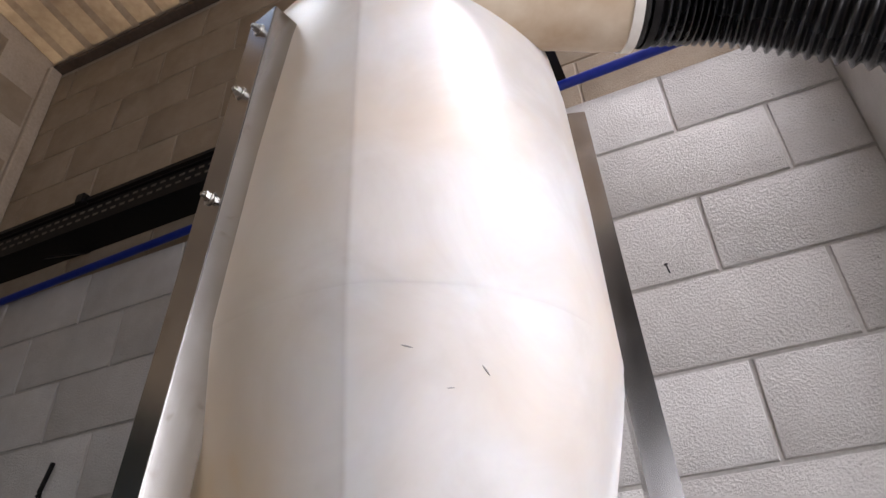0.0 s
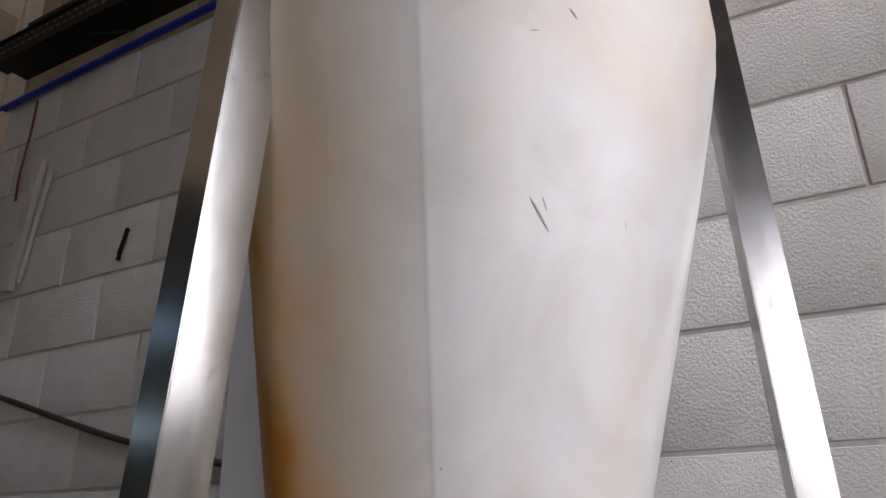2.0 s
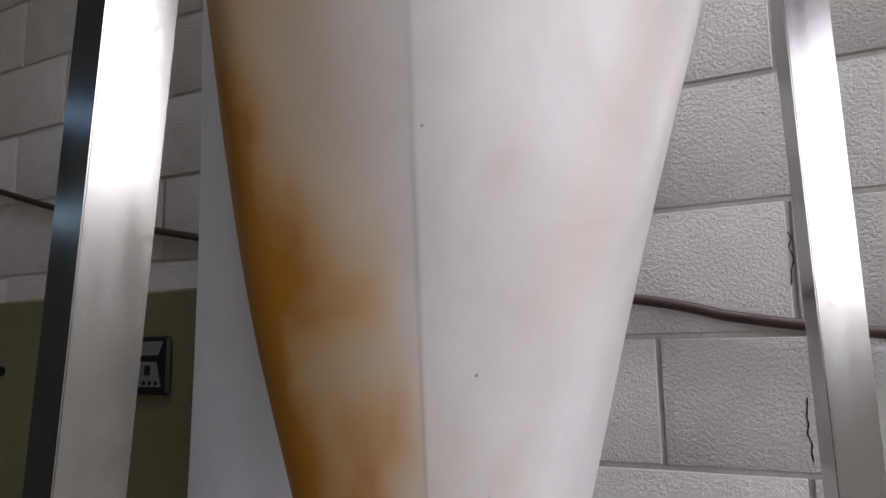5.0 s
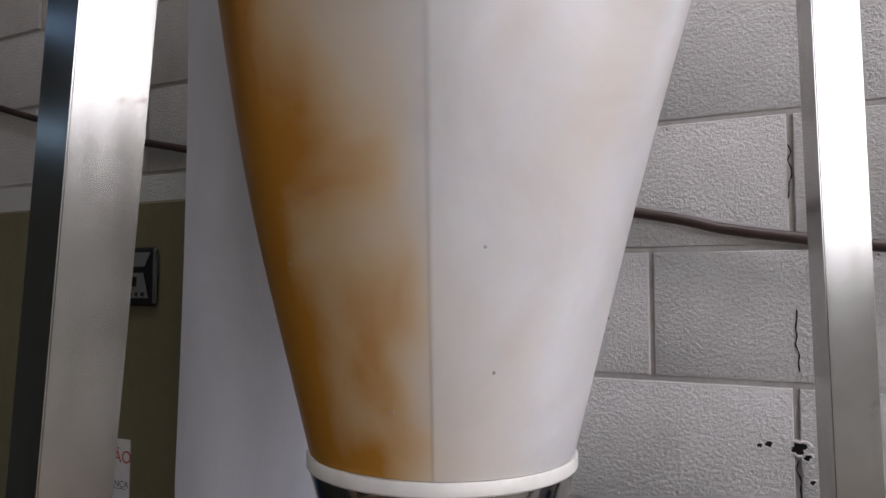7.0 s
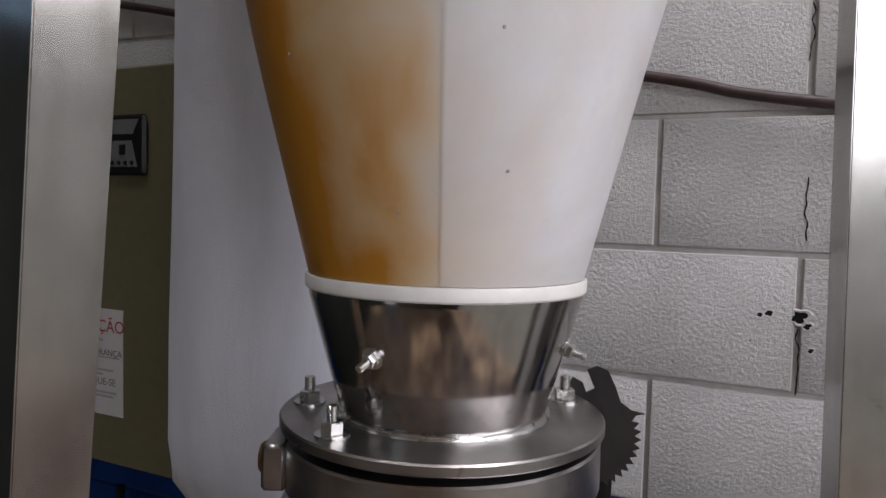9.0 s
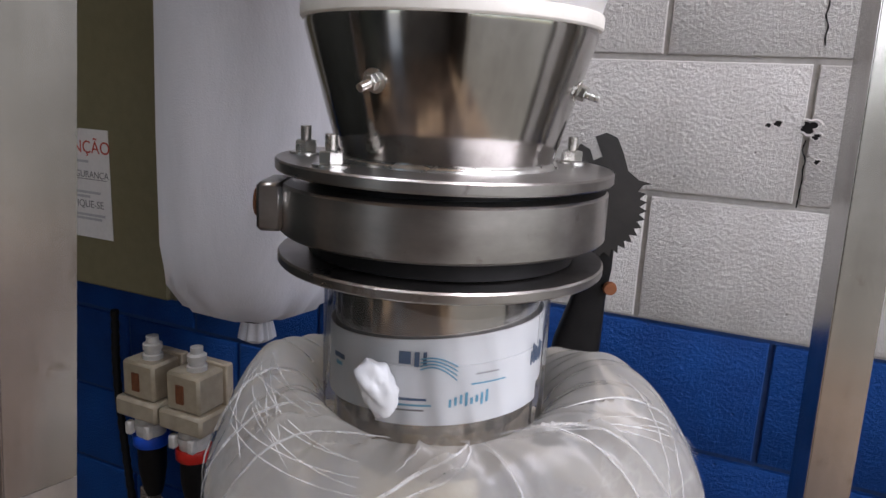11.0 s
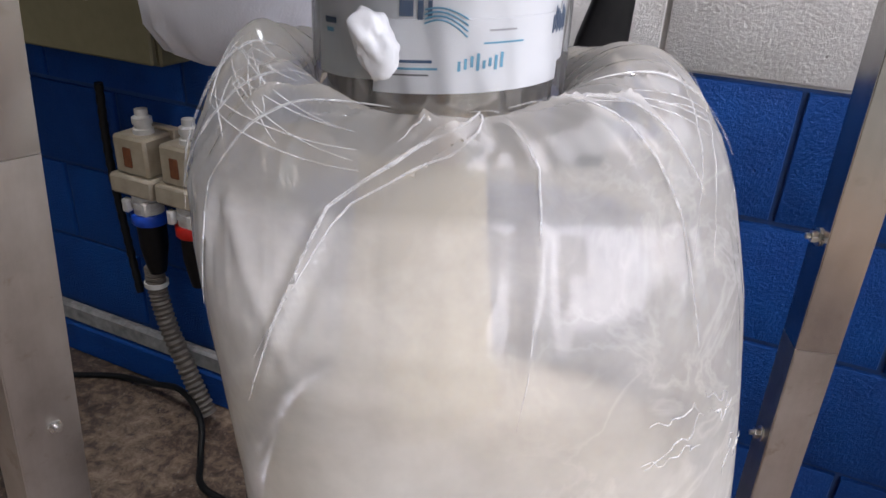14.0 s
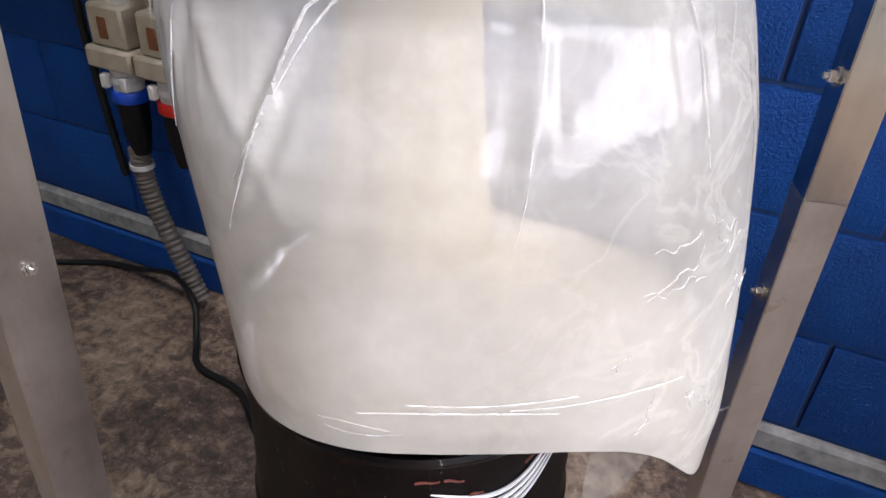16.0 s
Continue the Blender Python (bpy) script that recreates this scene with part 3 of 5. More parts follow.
body = lathe(finer([(0.3115, 2.148), (0.3135, 2.156), (0.312, 2.40), (0.306, 2.62), (0.298, 2.70), (0.280, 2.755), (0.240, 2.80), (0.15, 2.84), (0.13, 2.90), (0.004, 2.90)], 0.03), 180, (AXX, AXY), shape=hopper_shape, extra=(SEAM - 0.0015, SEAM + 0.0015, SEAM + 0.02))
part("shell", body, HOPPER, hopper, "milky plastic upper drum")
RIGHT, AHEAD = Vector((0.908, 0.419, 0)), Vector((-0.419, 0.908, 0))
CENTRE = Vector((AXX, AXY, 0))


def spot(side, ahead, z):
    return CENTRE + side * RIGHT + ahead * AHEAD + Vector((0, 0, z))


NOZ_A, NOZ_Z, NOZ_R = -0.215, 2.735, 0.083
nozzle = part("inlet_nozzle", tube([spot(-0.05 + 0.46 * i / 8, NOZ_A, NOZ_Z) for i in range(9)], lambda i: NOZ_R + (0.004 if i > 6 else 0), 40), NOZZLE, hopper, "milky plastic inlet pipe stained brown underneath")
part("collar", tube([spot(0.396 + 0.004 * i, NOZ_A, NOZ_Z) for i in range(5)], NOZ_R + 0.007, 40), GASKET, nozzle)


def on_cone(deg, z, lift=0.0006):
    a = radians(deg)
    r = 0.117 + (z - 1.349) * 0.2475
    r = hopper_shape(a % (2 * math.pi), r, z) + lift
    return Vector((AXX + r * math.cos(a), AXY + r * math.sin(a), z))


for d0, z0, d1, z1, w in ((-46.5, 1.903, -42.0, 1.872, 0.0016), (-44.0, 1.905, -42.5, 1.888, 0.0010), (-56, 2.085, -53.5, 2.082, 0.0010), (-40, 2.07, -38.2, 2.06, 0.0012), (-47, 2.045, -45, 2.046, 0.0008)):
    part("scuff_mark", tube([on_cone(d0 + (d1 - d0) * t, z0 + (z1 - z0) * t) for t in (0, 0.25, 0.5, 0.75, 1)], lambda i, w=w: w * (0.3, 0.9, 1, 0.8, 0.2)[i], 6), SCUFF, hopper, "grey scuff mark")
for deg, z in ((-53, 1.519), (-112, 1.509), (-65, 1.689), (-100, 1.56), (-80, 1.40), (-48, 1.43)):
    part("speck", along(on_cone(deg, z), on_cone(deg, z) - Vector((AXX, AXY, z)), capped([(0.0013, 0.0), (0.0009, 0.0006)], 8)), SCUFF, hopper, "dark speck")
hose_line = smooth_path([spot(0.405, NOZ_A, NOZ_Z), spot(0.55, NOZ_A - 0.005, NOZ_Z - 0.008), spot(0.72, NOZ_A - 0.03, NOZ_Z - 0.09), spot(0.92, NOZ_A - 0.07, NOZ_Z - 0.22), spot(1.10, NOZ_A - 0.12, NOZ_Z - 0.42)], 90)
hose = thing("flexible_hose", hose_line[0], "glossy black corrugated suction hose on the hopper inlet", "hose")
part("ribbed_tube", tube(hose_line, lambda i: 0.077 + 0.0050 * math.sin(i * 2 * math.pi / 9), 36), BLACK_HOSE, hose)
part("hose_clamp", tube(smooth_path([spot(0.428, NOZ_A, NOZ_Z), spot(0.440, NOZ_A, NOZ_Z)], 2), 0.0835, 40), BLACK_STEEL, hose, "black band clamp")

# ---- its steel stand ----


def angle_bar(bm, corner, lean, turn, width, thick, z0, z1):
    """An L-shaped bar: the corner's place at height 1.5, its lean per metre, and the turn of its first flange."""
    d1, d2 = Vector((math.cos(turn), math.sin(turn), 0)), Vector((-math.sin(turn), math.cos(turn), 0))
    outline = [(0, 0), (width, 0), (width, thick), (thick, thick), (thick, width), (0, width)]
    rings = []
    for z in (z0, z1):
        c = Vector((corner[0] + lean[0] * (z - 1.5), corner[1] + lean[1] * (z - 1.5), z))
        rings.append([bm.verts.new(c + u * d1 + v * d2) for u, v in outline])
    n = len(outline)
    for k in range(n):
        bm.faces.new((rings[0][k], rings[0][(k + 1) % n], rings[1][(k + 1) % n], rings[1][k]))
    bm.faces.new(rings[0][::-1])
    bm.faces.new(rings[1])
    sharp = [e for e in bm.edges if abs(e.verts[0].co.z - e.verts[1].co.z) > 0.1]
    bmesh.ops.bevel(bm, geom=sharp, offset=0.0012, segments=2, affect="EDGES")
    return bm


def stand_leg(corner, lean, turn, width, top, bolts, joint, label):
    foot = (corner[0] - 1.5 * lean[0], corner[1] - 1.5 * lean[1], 0.0)
    leg = thing("stand_leg", foot, label, "stand leg", "legs of the hopper stand")
    part("upper_angle", angle_bar(bmesh.new(), corner, lean, turn, width, 0.004, joint, top), STEEL_LEG, leg)
    d1, d2 = Vector((math.cos(turn), math.sin(turn), 0)), Vector((-math.sin(turn), math.cos(turn), 0))
    part("lower_angle", angle_bar(bmesh.new(), corner, lean, turn, width, 0.004, 0.0, joint - 0.0005), STEEL_DULL, leg, "dull lower length of steel angle")
    for z in bolts:
        c = Vector((corner[0] + lean[0] * (z - 1.5), corner[1] + lean[1] * (z - 1.5), z)) + 0.5 * width * d2 - 0.0005 * d1
        bolt(leg, c, -d1, 0.0065, 0.006)
    return leg


left_leg = stand_leg((-0.240, -0.832), (0.133, -0.032), radians(77), 0.053, 2.640, (2.61, 2.49, 2.32), 0.98, "brushed steel angle leg with bolts, beside the hopper")
stand_leg((0.227, -0.353), (-0.020, -0.027), radians(17), 0.0445, 2.735, (0.865, 0.605), 0.74, "dull brushed steel angle leg before the block wall")

bolt(left_leg, (-0.3405, -0.776, 0.732), (0.974, -0.225, 0), 0.0065, 0.006)

# ---- outlet: steel cone, flanges and butterfly valve ----
valve = thing("butterfly_valve", (AXX, AXY, 1.13), "scuffed steel outlet cone with flanged butterfly valve", "valve")
ringbm = lathe([(0.1135, 1.3365), (0.1185, 1.3370), (0.1198, 1.3385), (0.1198, 1.3470), (0.1188, 1.3485), (0.1095, 1.3485)], 72, (AXX, AXY), close=True)
solo("gasket_ring", ringbm, GASKET, "white plastic gasket ring under the cone", "gasket", base=(AXX, AXY, 1.336))
part("outlet_cone", lathe([(0.1165, 1.3375), (0.1165, 1.332), (0.0885, 1.2315), (0.0855, 1.2315), (0.1135, 1.3375)], 72, (AXX, AXY), close=True), STEEL, valve, "polished steel reducing cone")
part("weld_bead", lathe([(0.0882 + 0.005 * math.cos(a), 1.2305 + 0.004 * math.sin(a)) for a in (math.pi * k / 6 - 0.3 for k in range(7))], 72, (AXX, AXY), shape=lambda a, r, z: r + 0.0008 * math.sin(46 * a)), BOLT, valve)
top_flange = part("top_flange", lathe([(0.083, 1.2205), (0.1375, 1.2205), (0.139, 1.222), (0.139, 1.2285), (0.1375, 1.230), (0.083, 1.230)], 80, (AXX, AXY), close=True), STEEL_RING, valve)
low_flange = part("lower_flange", lathe([(0.083, 1.146), (0.1355, 1.146), (0.137, 1.1475), (0.137, 1.153), (0.1355, 1.1545), (0.083, 1.1545)], 80, (AXX, AXY), close=True), STEEL_RING, valve)
tilt = Matrix.Translation((AXX, AXY, 1.19)) @ Matrix.Rotation(radians(0.6), 4, RIGHT.cross(Vector((0, 0, 1)))) @ Matrix.Translation((-AXX, -AXY, -1.19))
bm = lathe([(0.088, 1.173), (0.134, 1.173), (0.136, 1.175), (0.136, 1.211), (0.134, 1.213), (0.088, 1.213)], 80, (AXX, AXY), close=True)
bmesh.ops.transform(bm, verts=bm.verts[:], matrix=tilt)
valve_body = part("valve_body", bm, STEEL_RING, valve, "brushed steel valve ring")
part("seal", lathe([(0.080, 1.156), (0.112, 1.156), (0.112, 1.2205), (0.080, 1.2205)], 64, (AXX, AXY), close=True), BLACK_STEEL, valve, "dark rubber seal")


def oriented(side, ahead, z):
    """A turn that lays local x along the valve's shaft at that place."""
    m = Matrix((RIGHT, AHEAD, Vector((0, 0, 1)))).transposed().to_4x4()
    return Matrix.Translation(spot(side, ahead, z)) @ m


part("shaft_boss", box_bm((-0.010, -0.026, -0.019), (0.010, 0.026, 0.019), 0.003, oriented(-0.133, -0.035, 1.194)), STEEL_RING, valve)
part("shaft_end", along(spot(-0.143, -0.035, 1.194), -RIGHT, capped([(0.013, 0.0), (0.013, 0.004), (0.011, 0.006)], 24)), RUST, valve, "yellowed shaft end")
for a in (-110, -157, 42):
    ca, sa = math.cos(radians(a)), math.sin(radians(a))
    bolt(valve, (AXX + 0.117 * ca, AXY + 0.117 * sa, 1.230), (0, 0, 1), 0.0095, 0.014)
for a, z in ((-95, 1.292), (6, 1.292)):
    d = Vector((math.cos(radians(a)), math.sin(radians(a)), -0.32))
    bolt(valve, Vector((AXX, AXY, z)) + 0.1040 * Vector((d.x, d.y, 0)), d, 0.0062, 0.012, "grub_bolt")

# toothed quadrant and lever at the shaft's other end
quad = bmesh.new()
outline = [(-0.004, 0.062), (0.006, 0.066), (0.016, 0.062), (0.023, 0.048), (0.029, 0.032), (0.040, 0.024), (0.053, 0.021)]
for k in range(11):
    a = radians(28 - k * 9.5)
    outline += [(0.050 * math.cos(a), 0.050 * math.sin(a) - 0.004), (0.0435 * math.cos(a - 0.08), 0.0435 * math.sin(a - 0.08) - 0.004)]
outline += [(0.008, -0.052), (-0.018, -0.030), (-0.026, 0.020), (-0.024, 0.044), (-0.017, 0.055), (-0.008, 0.050), (-0.004, 0.040), (0.004, 0.044)]
lowv = [quad.verts.new((u, 0.0, w)) for u, w in outline]
upv = [quad.verts.new((u, 0.004, w)) for u, w in outline]
quad.faces.new(lowv)
quad.faces.new(upv[::-1])
for k in range(len(outline)):
    quad.faces.new((lowv[k], upv[k], upv[(k + 1) % len(outline)], lowv[(k + 1) % len(outline)]))
bmesh.ops.transform(quad, verts=quad.verts[:], matrix=oriented(0.141, 0.06, 1.191))
part("toothed_quadrant", quad, DARK_STEEL, valve, "dark steel toothed locking plate", smooth=False)
lever = bmesh.new()
sections = [(0.158, 0.075, 1.165, 0.010, 0.006), (0.156, 0.078, 1.125, 0.012, 0.007), (0.150, 0.082, 1.10, 0.016, 0.009), (0.143, 0.086, 1.05, 0.023, 0.012), (0.138, 0.09, 0.99, 0.028, 0.013), (0.134, 0.094, 0.93, 0.028, 0.012)]
rings = []
for s, a, z, w, d in sections:
    rings.append([lever.verts.new(spot(s + w * math.copysign(abs(math.cos(q)) ** 0.6, math.cos(q)), a + d * math.copysign(abs(math.sin(q)) ** 0.6, math.sin(q)), z)) for q in (2 * math.pi * k / 20 for k in range(20))])
for p, q in zip(rings, rings[1:]):
    for k in range(20):
        lever.faces.new((p[k], p[(k + 1) % 20], q[(k + 1) % 20], q[k]))
lever.faces.new(rings[0])
lever.faces.new(rings[-1][::-1])
handle = part("lever", lever, BLACK_STEEL, valve, "black plastic lever handle")
part("rivet", along(spot(0.166, 0.068, 1.108), -AHEAD, capped([(0.007, 0.0), (0.006, 0.004)], 16)), RUST, handle, "rusty rivet")

neck = solo("outlet_pipe", lathe([(0.084, 0.985), (0.0885, 0.985), (0.0885, 1.147), (0.084, 1.147)], 72, (AXX, AXY), close=True), STEEL, "polished steel outlet pipe with reflections", "pipe", base=(AXX, AXY, 0.985))


# ---- tape round the pipe, with its printing ----
def band(r, z0, z1, a0, a1, tilt_amp=0.0, tilt_at=0.0, steps=60, thick=0.0012):
    bm = bmesh.new()
    rows = []
    for k in range(steps + 1):
        a = a0 + (a1 - a0) * k / steps
        dz = tilt_amp * math.cos(a - tilt_at)
        c, s = math.cos(a), math.sin(a)
        rows.append([bm.verts.new((AXX + q * c, AXY + q * s, z + dz)) for q, z in ((r, z0), (r, z1), (r + thick, z1), (r + thick, z0))])
    for p, q in zip(rows, rows[1:]):
        for k in range(4):
            bm.faces.new((p[k], p[(k + 1) % 4], q[(k + 1) % 4], q[k]))
    bm.faces.new(rows[0])
    bm.faces.new(rows[-1][::-1])
    return bm


FRONT = math.atan2(-AHEAD.y, -AHEAD.x)
tape = thing("wrapping_tape", (AXX, AXY, 1.03), "white tape with blue print wrapped round the pipe", "tape")
part("tape_band", band(0.0915, 1.042, 1.102, 0, 2 * math.pi - 0.02, 0.010, FRONT + 1.2), TAPE, tape)
part("tape_end", band(0.0930, 1.034, 1.082, FRONT - 0.5, FRONT + 1.1, 0.006, FRONT + 1.2), TAPE, tape)
marks = [(-0.30, -0.20, 1.084, 1.094, PRINT_NAVY), (-0.17, -0.13, 1.082, 1.094, PRINT_NAVY), (-0.10, -0.07, 1.083, 1.094, PRINT_NAVY), (-0.52, -0.36, 1.070, 1.073, PRINT_BLUE), (-0.48, -0.06, 1.0545, 1.0565, PRINT_NAVY), (-0.46, -0.02, 1.050, 1.0515, PRINT_BLUE),
         (-0.40, -0.08, 1.046, 1.0472, INK_GREY), (0.30, 0.62, 1.066, 1.0672, PRINT_BLUE), (0.34, 0.55, 1.074, 1.0752, INK_LIGHT), (-1.05, -0.88, 1.076, 1.080, PRINT_NAVY), (-1.02, -0.92, 1.070, 1.073, PRINT_BLUE), (-0.44, -0.33, 1.060, 1.066, PRINT_BLUE)]
for k in range(8):  # the script mark and the turned mark, as short strokes
    marks.append((0.12 + 0.045 * k, 0.142 + 0.045 * k, 1.049 + 0.0012 * (k % 3), 1.0555 + 0.0016 * (k * 5 % 4), PRINT_BLUE))
    marks.append((0.95 + 0.03 * k, 0.968 + 0.03 * k, 1.068 + 0.002 * (k % 2), 1.080 + 0.002 * (k * 3 % 4), PRINT_NAVY))
for a0, a1, z0, z1, mt in marks:
    part("print_mark", band(0.0944, z0, z1, FRONT + a0, FRONT + a1, 0.006, FRONT + 1.2, 10, 0.0004), mt, tape)
for k in range(4):
    part("print_swoosh", tube([Vector((AXX + 0.0946 * math.cos(FRONT + a), AXY + 0.0946 * math.sin(FRONT + a), 1.072 + 0.004 * k + (0.012 - 0.0015 * k) * math.cos((a + 0.02) * 7))) for a in (-0.12 + 0.30 * i / 10 for i in range(11))], 0.0006, 5), PRINT_BLUE, tape)
knotbm = bmesh.new()
bmesh.ops.create_icosphere(knotbm, subdivisions=4, radius=0.02)
for v in knotbm.verts:
    q = v.co.normalized()
    v.co = Vector((q.x * 0.015, q.y * 0.012, q.z * 0.021)) * (1 + 0.35 * noise.noise(q * 1.4) + 0.14 * noise.noise(q * 3.5))
    v.co.x += 0.012 * max(0, v.co.z / 0.02) * -0.6
bmesh.ops.transform(knotbm, verts=knotbm.verts[:], matrix=oriented(-0.040, -0.098, 1.068))
part("tape_knot", knotbm, TAPE, tape, "crumpled twist of white tape")

# ---- the drum under it ----
DRX, DRY, DRZ, DRR = AXX + 0.004, AXY + 0.0, 0.618, 0.176
drum = thing("steel_drum", (DRX, DRY, 0), "black scratched steel drum standing on the floor", "drum")
dprof = [(0.001, 0.004), (DRR - 0.004, 0.004), (DRR + 0.003, 0.0), (DRR + 0.003, 0.014), (DRR - 0.001, 0.02), (DRR - 0.001, 0.19), (DRR + 0.005, 0.205), (DRR - 0.001, 0.22), (DRR - 0.001, 0.40), (DRR + 0.005, 0.415), (DRR - 0.001, 0.43), (DRR - 0.001, DRZ - 0.012),
         (DRR + 0.003, DRZ - 0.008), (DRR + 0.004, DRZ - 0.002), (DRR + 0.001, DRZ + 0.002), (DRR - 0.004, DRZ - 0.001), (DRR - 0.006, DRZ - 0.02), (0.001, DRZ - 0.022)]
part("drum_shell", lathe(dprof, 96, (DRX, DRY)), DRUM, drum)


def on_drum(a, z, lift=0.0012):
    return Vector((DRX + (DRR + lift) * math.cos(a), DRY + (DRR + lift) * math.sin(a), z))


for k in range(4):
    pts = [on_drum(FRONT + 0.10 + 0.72 * i / 16, 0.575 - 0.011 * k - 0.022 * math.sin(math.pi * (i / 16) ** 1.3) + 0.030 * (i / 16) ** 2.4) for i in range(17)]
    part("white_stripe", tube(pts, lambda i, k=k: 0.0006 + 0.0017 * math.sin(math.pi * min(1, (i + 0.3) / 16.6)) , 8), LABEL_WHITE, drum, "curved white painted stripe")
for k, (a, z, da, dz) in enumerate(((0.02, 0.590, 0.12, 0.002), (0.16, 0.592, 0.10, -0.003), (0.60, 0.585, 0.16, 0.012), (0.66, 0.575, 0.14, 0.010), (0.30, 0.568, 0.07, 0.001))):
    part("red_smear", tube([on_drum(FRONT + a + da * i / 6, z + dz * i / 6 + 0.001 * math.sin(i)) for i in range(7)], lambda i: 0.0014 - 0.0001 * i, 6), RED_MARK, drum, "red-brown worn print")

# ---- the plastic bag, tied to the pipe and lying on the drum ----


def between(table, z):
    for (z0, v0), (z1, v1) in zip(table, table[1:]):
        if z0 >= z >= z1:
            t = (z0 - z) / (z0 - z1)
            return v0 + (v1 - v0) * t
    return table[0][1] if z > table[0][0] else table[-1][1]


LEFT_EDGE = [(1.0, 0.188), (0.96, 0.200), (0.90, 0.195), (0.80, 0.180), (0.70, 0.168), (0.63, 0.165), (0.58, 0.165)]
RIGHT_EDGE = [(1.0, 0.215), (0.96, 0.245), (0.88, 0.264), (0.75, 0.288), (0.65, 0.305), (0.58, 0.318), (0.50, 0.325)]
DEPTH = [(1.0, 0.105), (0.955, 0.124), (0.925, 0.146), (0.90, 0.162), (0.875, 0.173), (0.84, 0.180), (0.70, 0.184), (0.62, 0.182), (0.50, 0.17)]


def bag_at(q, z):
    """A point of the bag's wall: q is the angle from its right-hand side."""
    c, s = math.cos(q), math.sin(q)
    a = between(RIGHT_EDGE, z) if c > 0 else between(LEFT_EDGE, z)
    b = between(DEPTH, z)
    p = 0.82
    side, ahead = a * math.copysign(abs(c) ** p, c), b * math.copysign(abs(s) ** p, s)
    return side, ahead


bag = thing("plastic_bag", (AXX, AXY, DRZ), "clear dusty plastic bag hung from the pipe onto the drum", "bag")
bm = bmesh.new()
SEG, rings = 420, []


def wrinkle(side, ahead, z, f, amp):
    return amp * noise.noise(Vector((side * f, ahead * f, z * f * 0.6)))


# creases pulled from the tied neck: (angle, place) at both ends, sideways bow, height; place runs 0 to 1 over the shoulder, 1 to 2 down the side
CREASES = [(4.95, 0.05, 4.05, 1.42, 0.10, 0.045), (4.90, 0.05, 4.12, 1.30, 0.22, 0.030), (4.45, 0.10, 3.75, 1.25, -0.12, 0.030), (4.95, 0.10, 4.88, 1.40, 0.05, 0.028), (5.15, 0.05, 5.60, 0.95, 0.10, 0.040),
           (3.30, 0.55, 4.00, 0.35, 0.00, 0.025), (5.55, 0.20, 6.05, 0.90, 0.05, 0.030), (4.62, 0.05, 4.60, 0.60, 0.05, 0.025), (5.30, 0.30, 5.45, 1.25, 0.04, 0.030), (3.95, 0.15, 3.45, 1.10, 0.05, 0.035), (3.55, 0.20, 3.25, 1.15, 0.03, 0.035)]


def ridges(q, u):
    total = 0.0
    for q0, u0, q1, u1, bow, high in CREASES:
        w = (u - u0) / (u1 - u0)
        if 0.0 < w < 1.0:
            d = abs((q - (q0 + (q1 - q0) * w + bow * math.sin(math.pi * w)) + math.pi) % (2 * math.pi) - math.pi)
            if d < 0.12:
                total += high * math.sin(math.pi * w) * (math.exp(-d / 0.022) - 0.6 * math.exp(-(((d - 0.06) / 0.03) ** 2)))
    return total


for i in range(10):  # the neck drawn over the pipe
    z = 1.135 - 0.115 * i / 9
    ring = []
    for k in range(SEG):
        q = 2 * math.pi * k / SEG
        r = 0.0972 + 0.0022 * noise.noise(Vector((math.cos(q) * 3, math.sin(q) * 3, z * 9))) + 0.0012 * math.sin(23 * q + z * 40) * (i / 9)
        ring.append(bm.verts.new(spot(r * math.cos(q), r * math.sin(q), z + 0.012 * math.sin(q * 2 + 1) * (1 - i / 9))))
    rings.append(ring)
neck_bm = bmesh.new()
NECK_END = [v.co.copy() for v in rings[-1]]
loops = [[neck_bm.verts.new(v.co) for v in ring] for ring in rings]
for p, q in zip(loops, loops[1:]):
    for k in range(SEG):
        neck_bm.faces.new((p[k], p[(k + 1) % SEG], q[(k + 1) % SEG], q[k]))
part("neck_film", neck_bm, FILM, bag, "clear film drawn tight over the pipe")
bm.free()
bm = bmesh.new()
rings = [[bm.verts.new(v) for v in NECK_END]]
for i in range(1, 25):  # the shoulders
    t = i / 24
    ring = []
    for k in range(SEG):
        q = 2 * math.pi * k / SEG
        es, ea = bag_at(q, 0.955)
        n0 = Vector((0.0965 * math.cos(q), 0.0965 * math.sin(q)))
        w = t ** 0.85
        side, ahead = n0.x + (es - n0.x) * w, n0.y + (ea - n0.y) * w
        right = max(0.0, math.cos(q - 0.1)) ** 1.6
        left = max(0.0, -math.cos(q + 0.25)) ** 1.4
        rise = (0.044 * right + 0.044 * left + 0.006) * (1 - 0.55 * max(0.0, math.sin(q))) * math.sin(math.pi * t ** 0.8) ** 0.85
        folds = (0.010 * noise.noise(Vector((math.cos(q) * 4.2, math.sin(q) * 4.2, t * 0.9))) + 0.006 * noise.noise(Vector((math.cos(q) * 11, math.sin(q) * 11, t * 1.3)))) * math.sin(math.pi * t)
        crease = -0.012 * math.exp(-(((q - 4.05) + 0.5 * t) / 0.07) ** 2) * math.sin(math.pi * t) + 0.007 * math.exp(-(((q - 4.22) + 0.5 * t) / 0.06) ** 2) * math.sin(math.pi * t)
        ring.append(bm.verts.new(spot(side, ahead, 1.020 - 0.065 * t ** 2.2 + rise + folds + crease + 0.2 * ridges(q, t))))
    rings.append(ring)
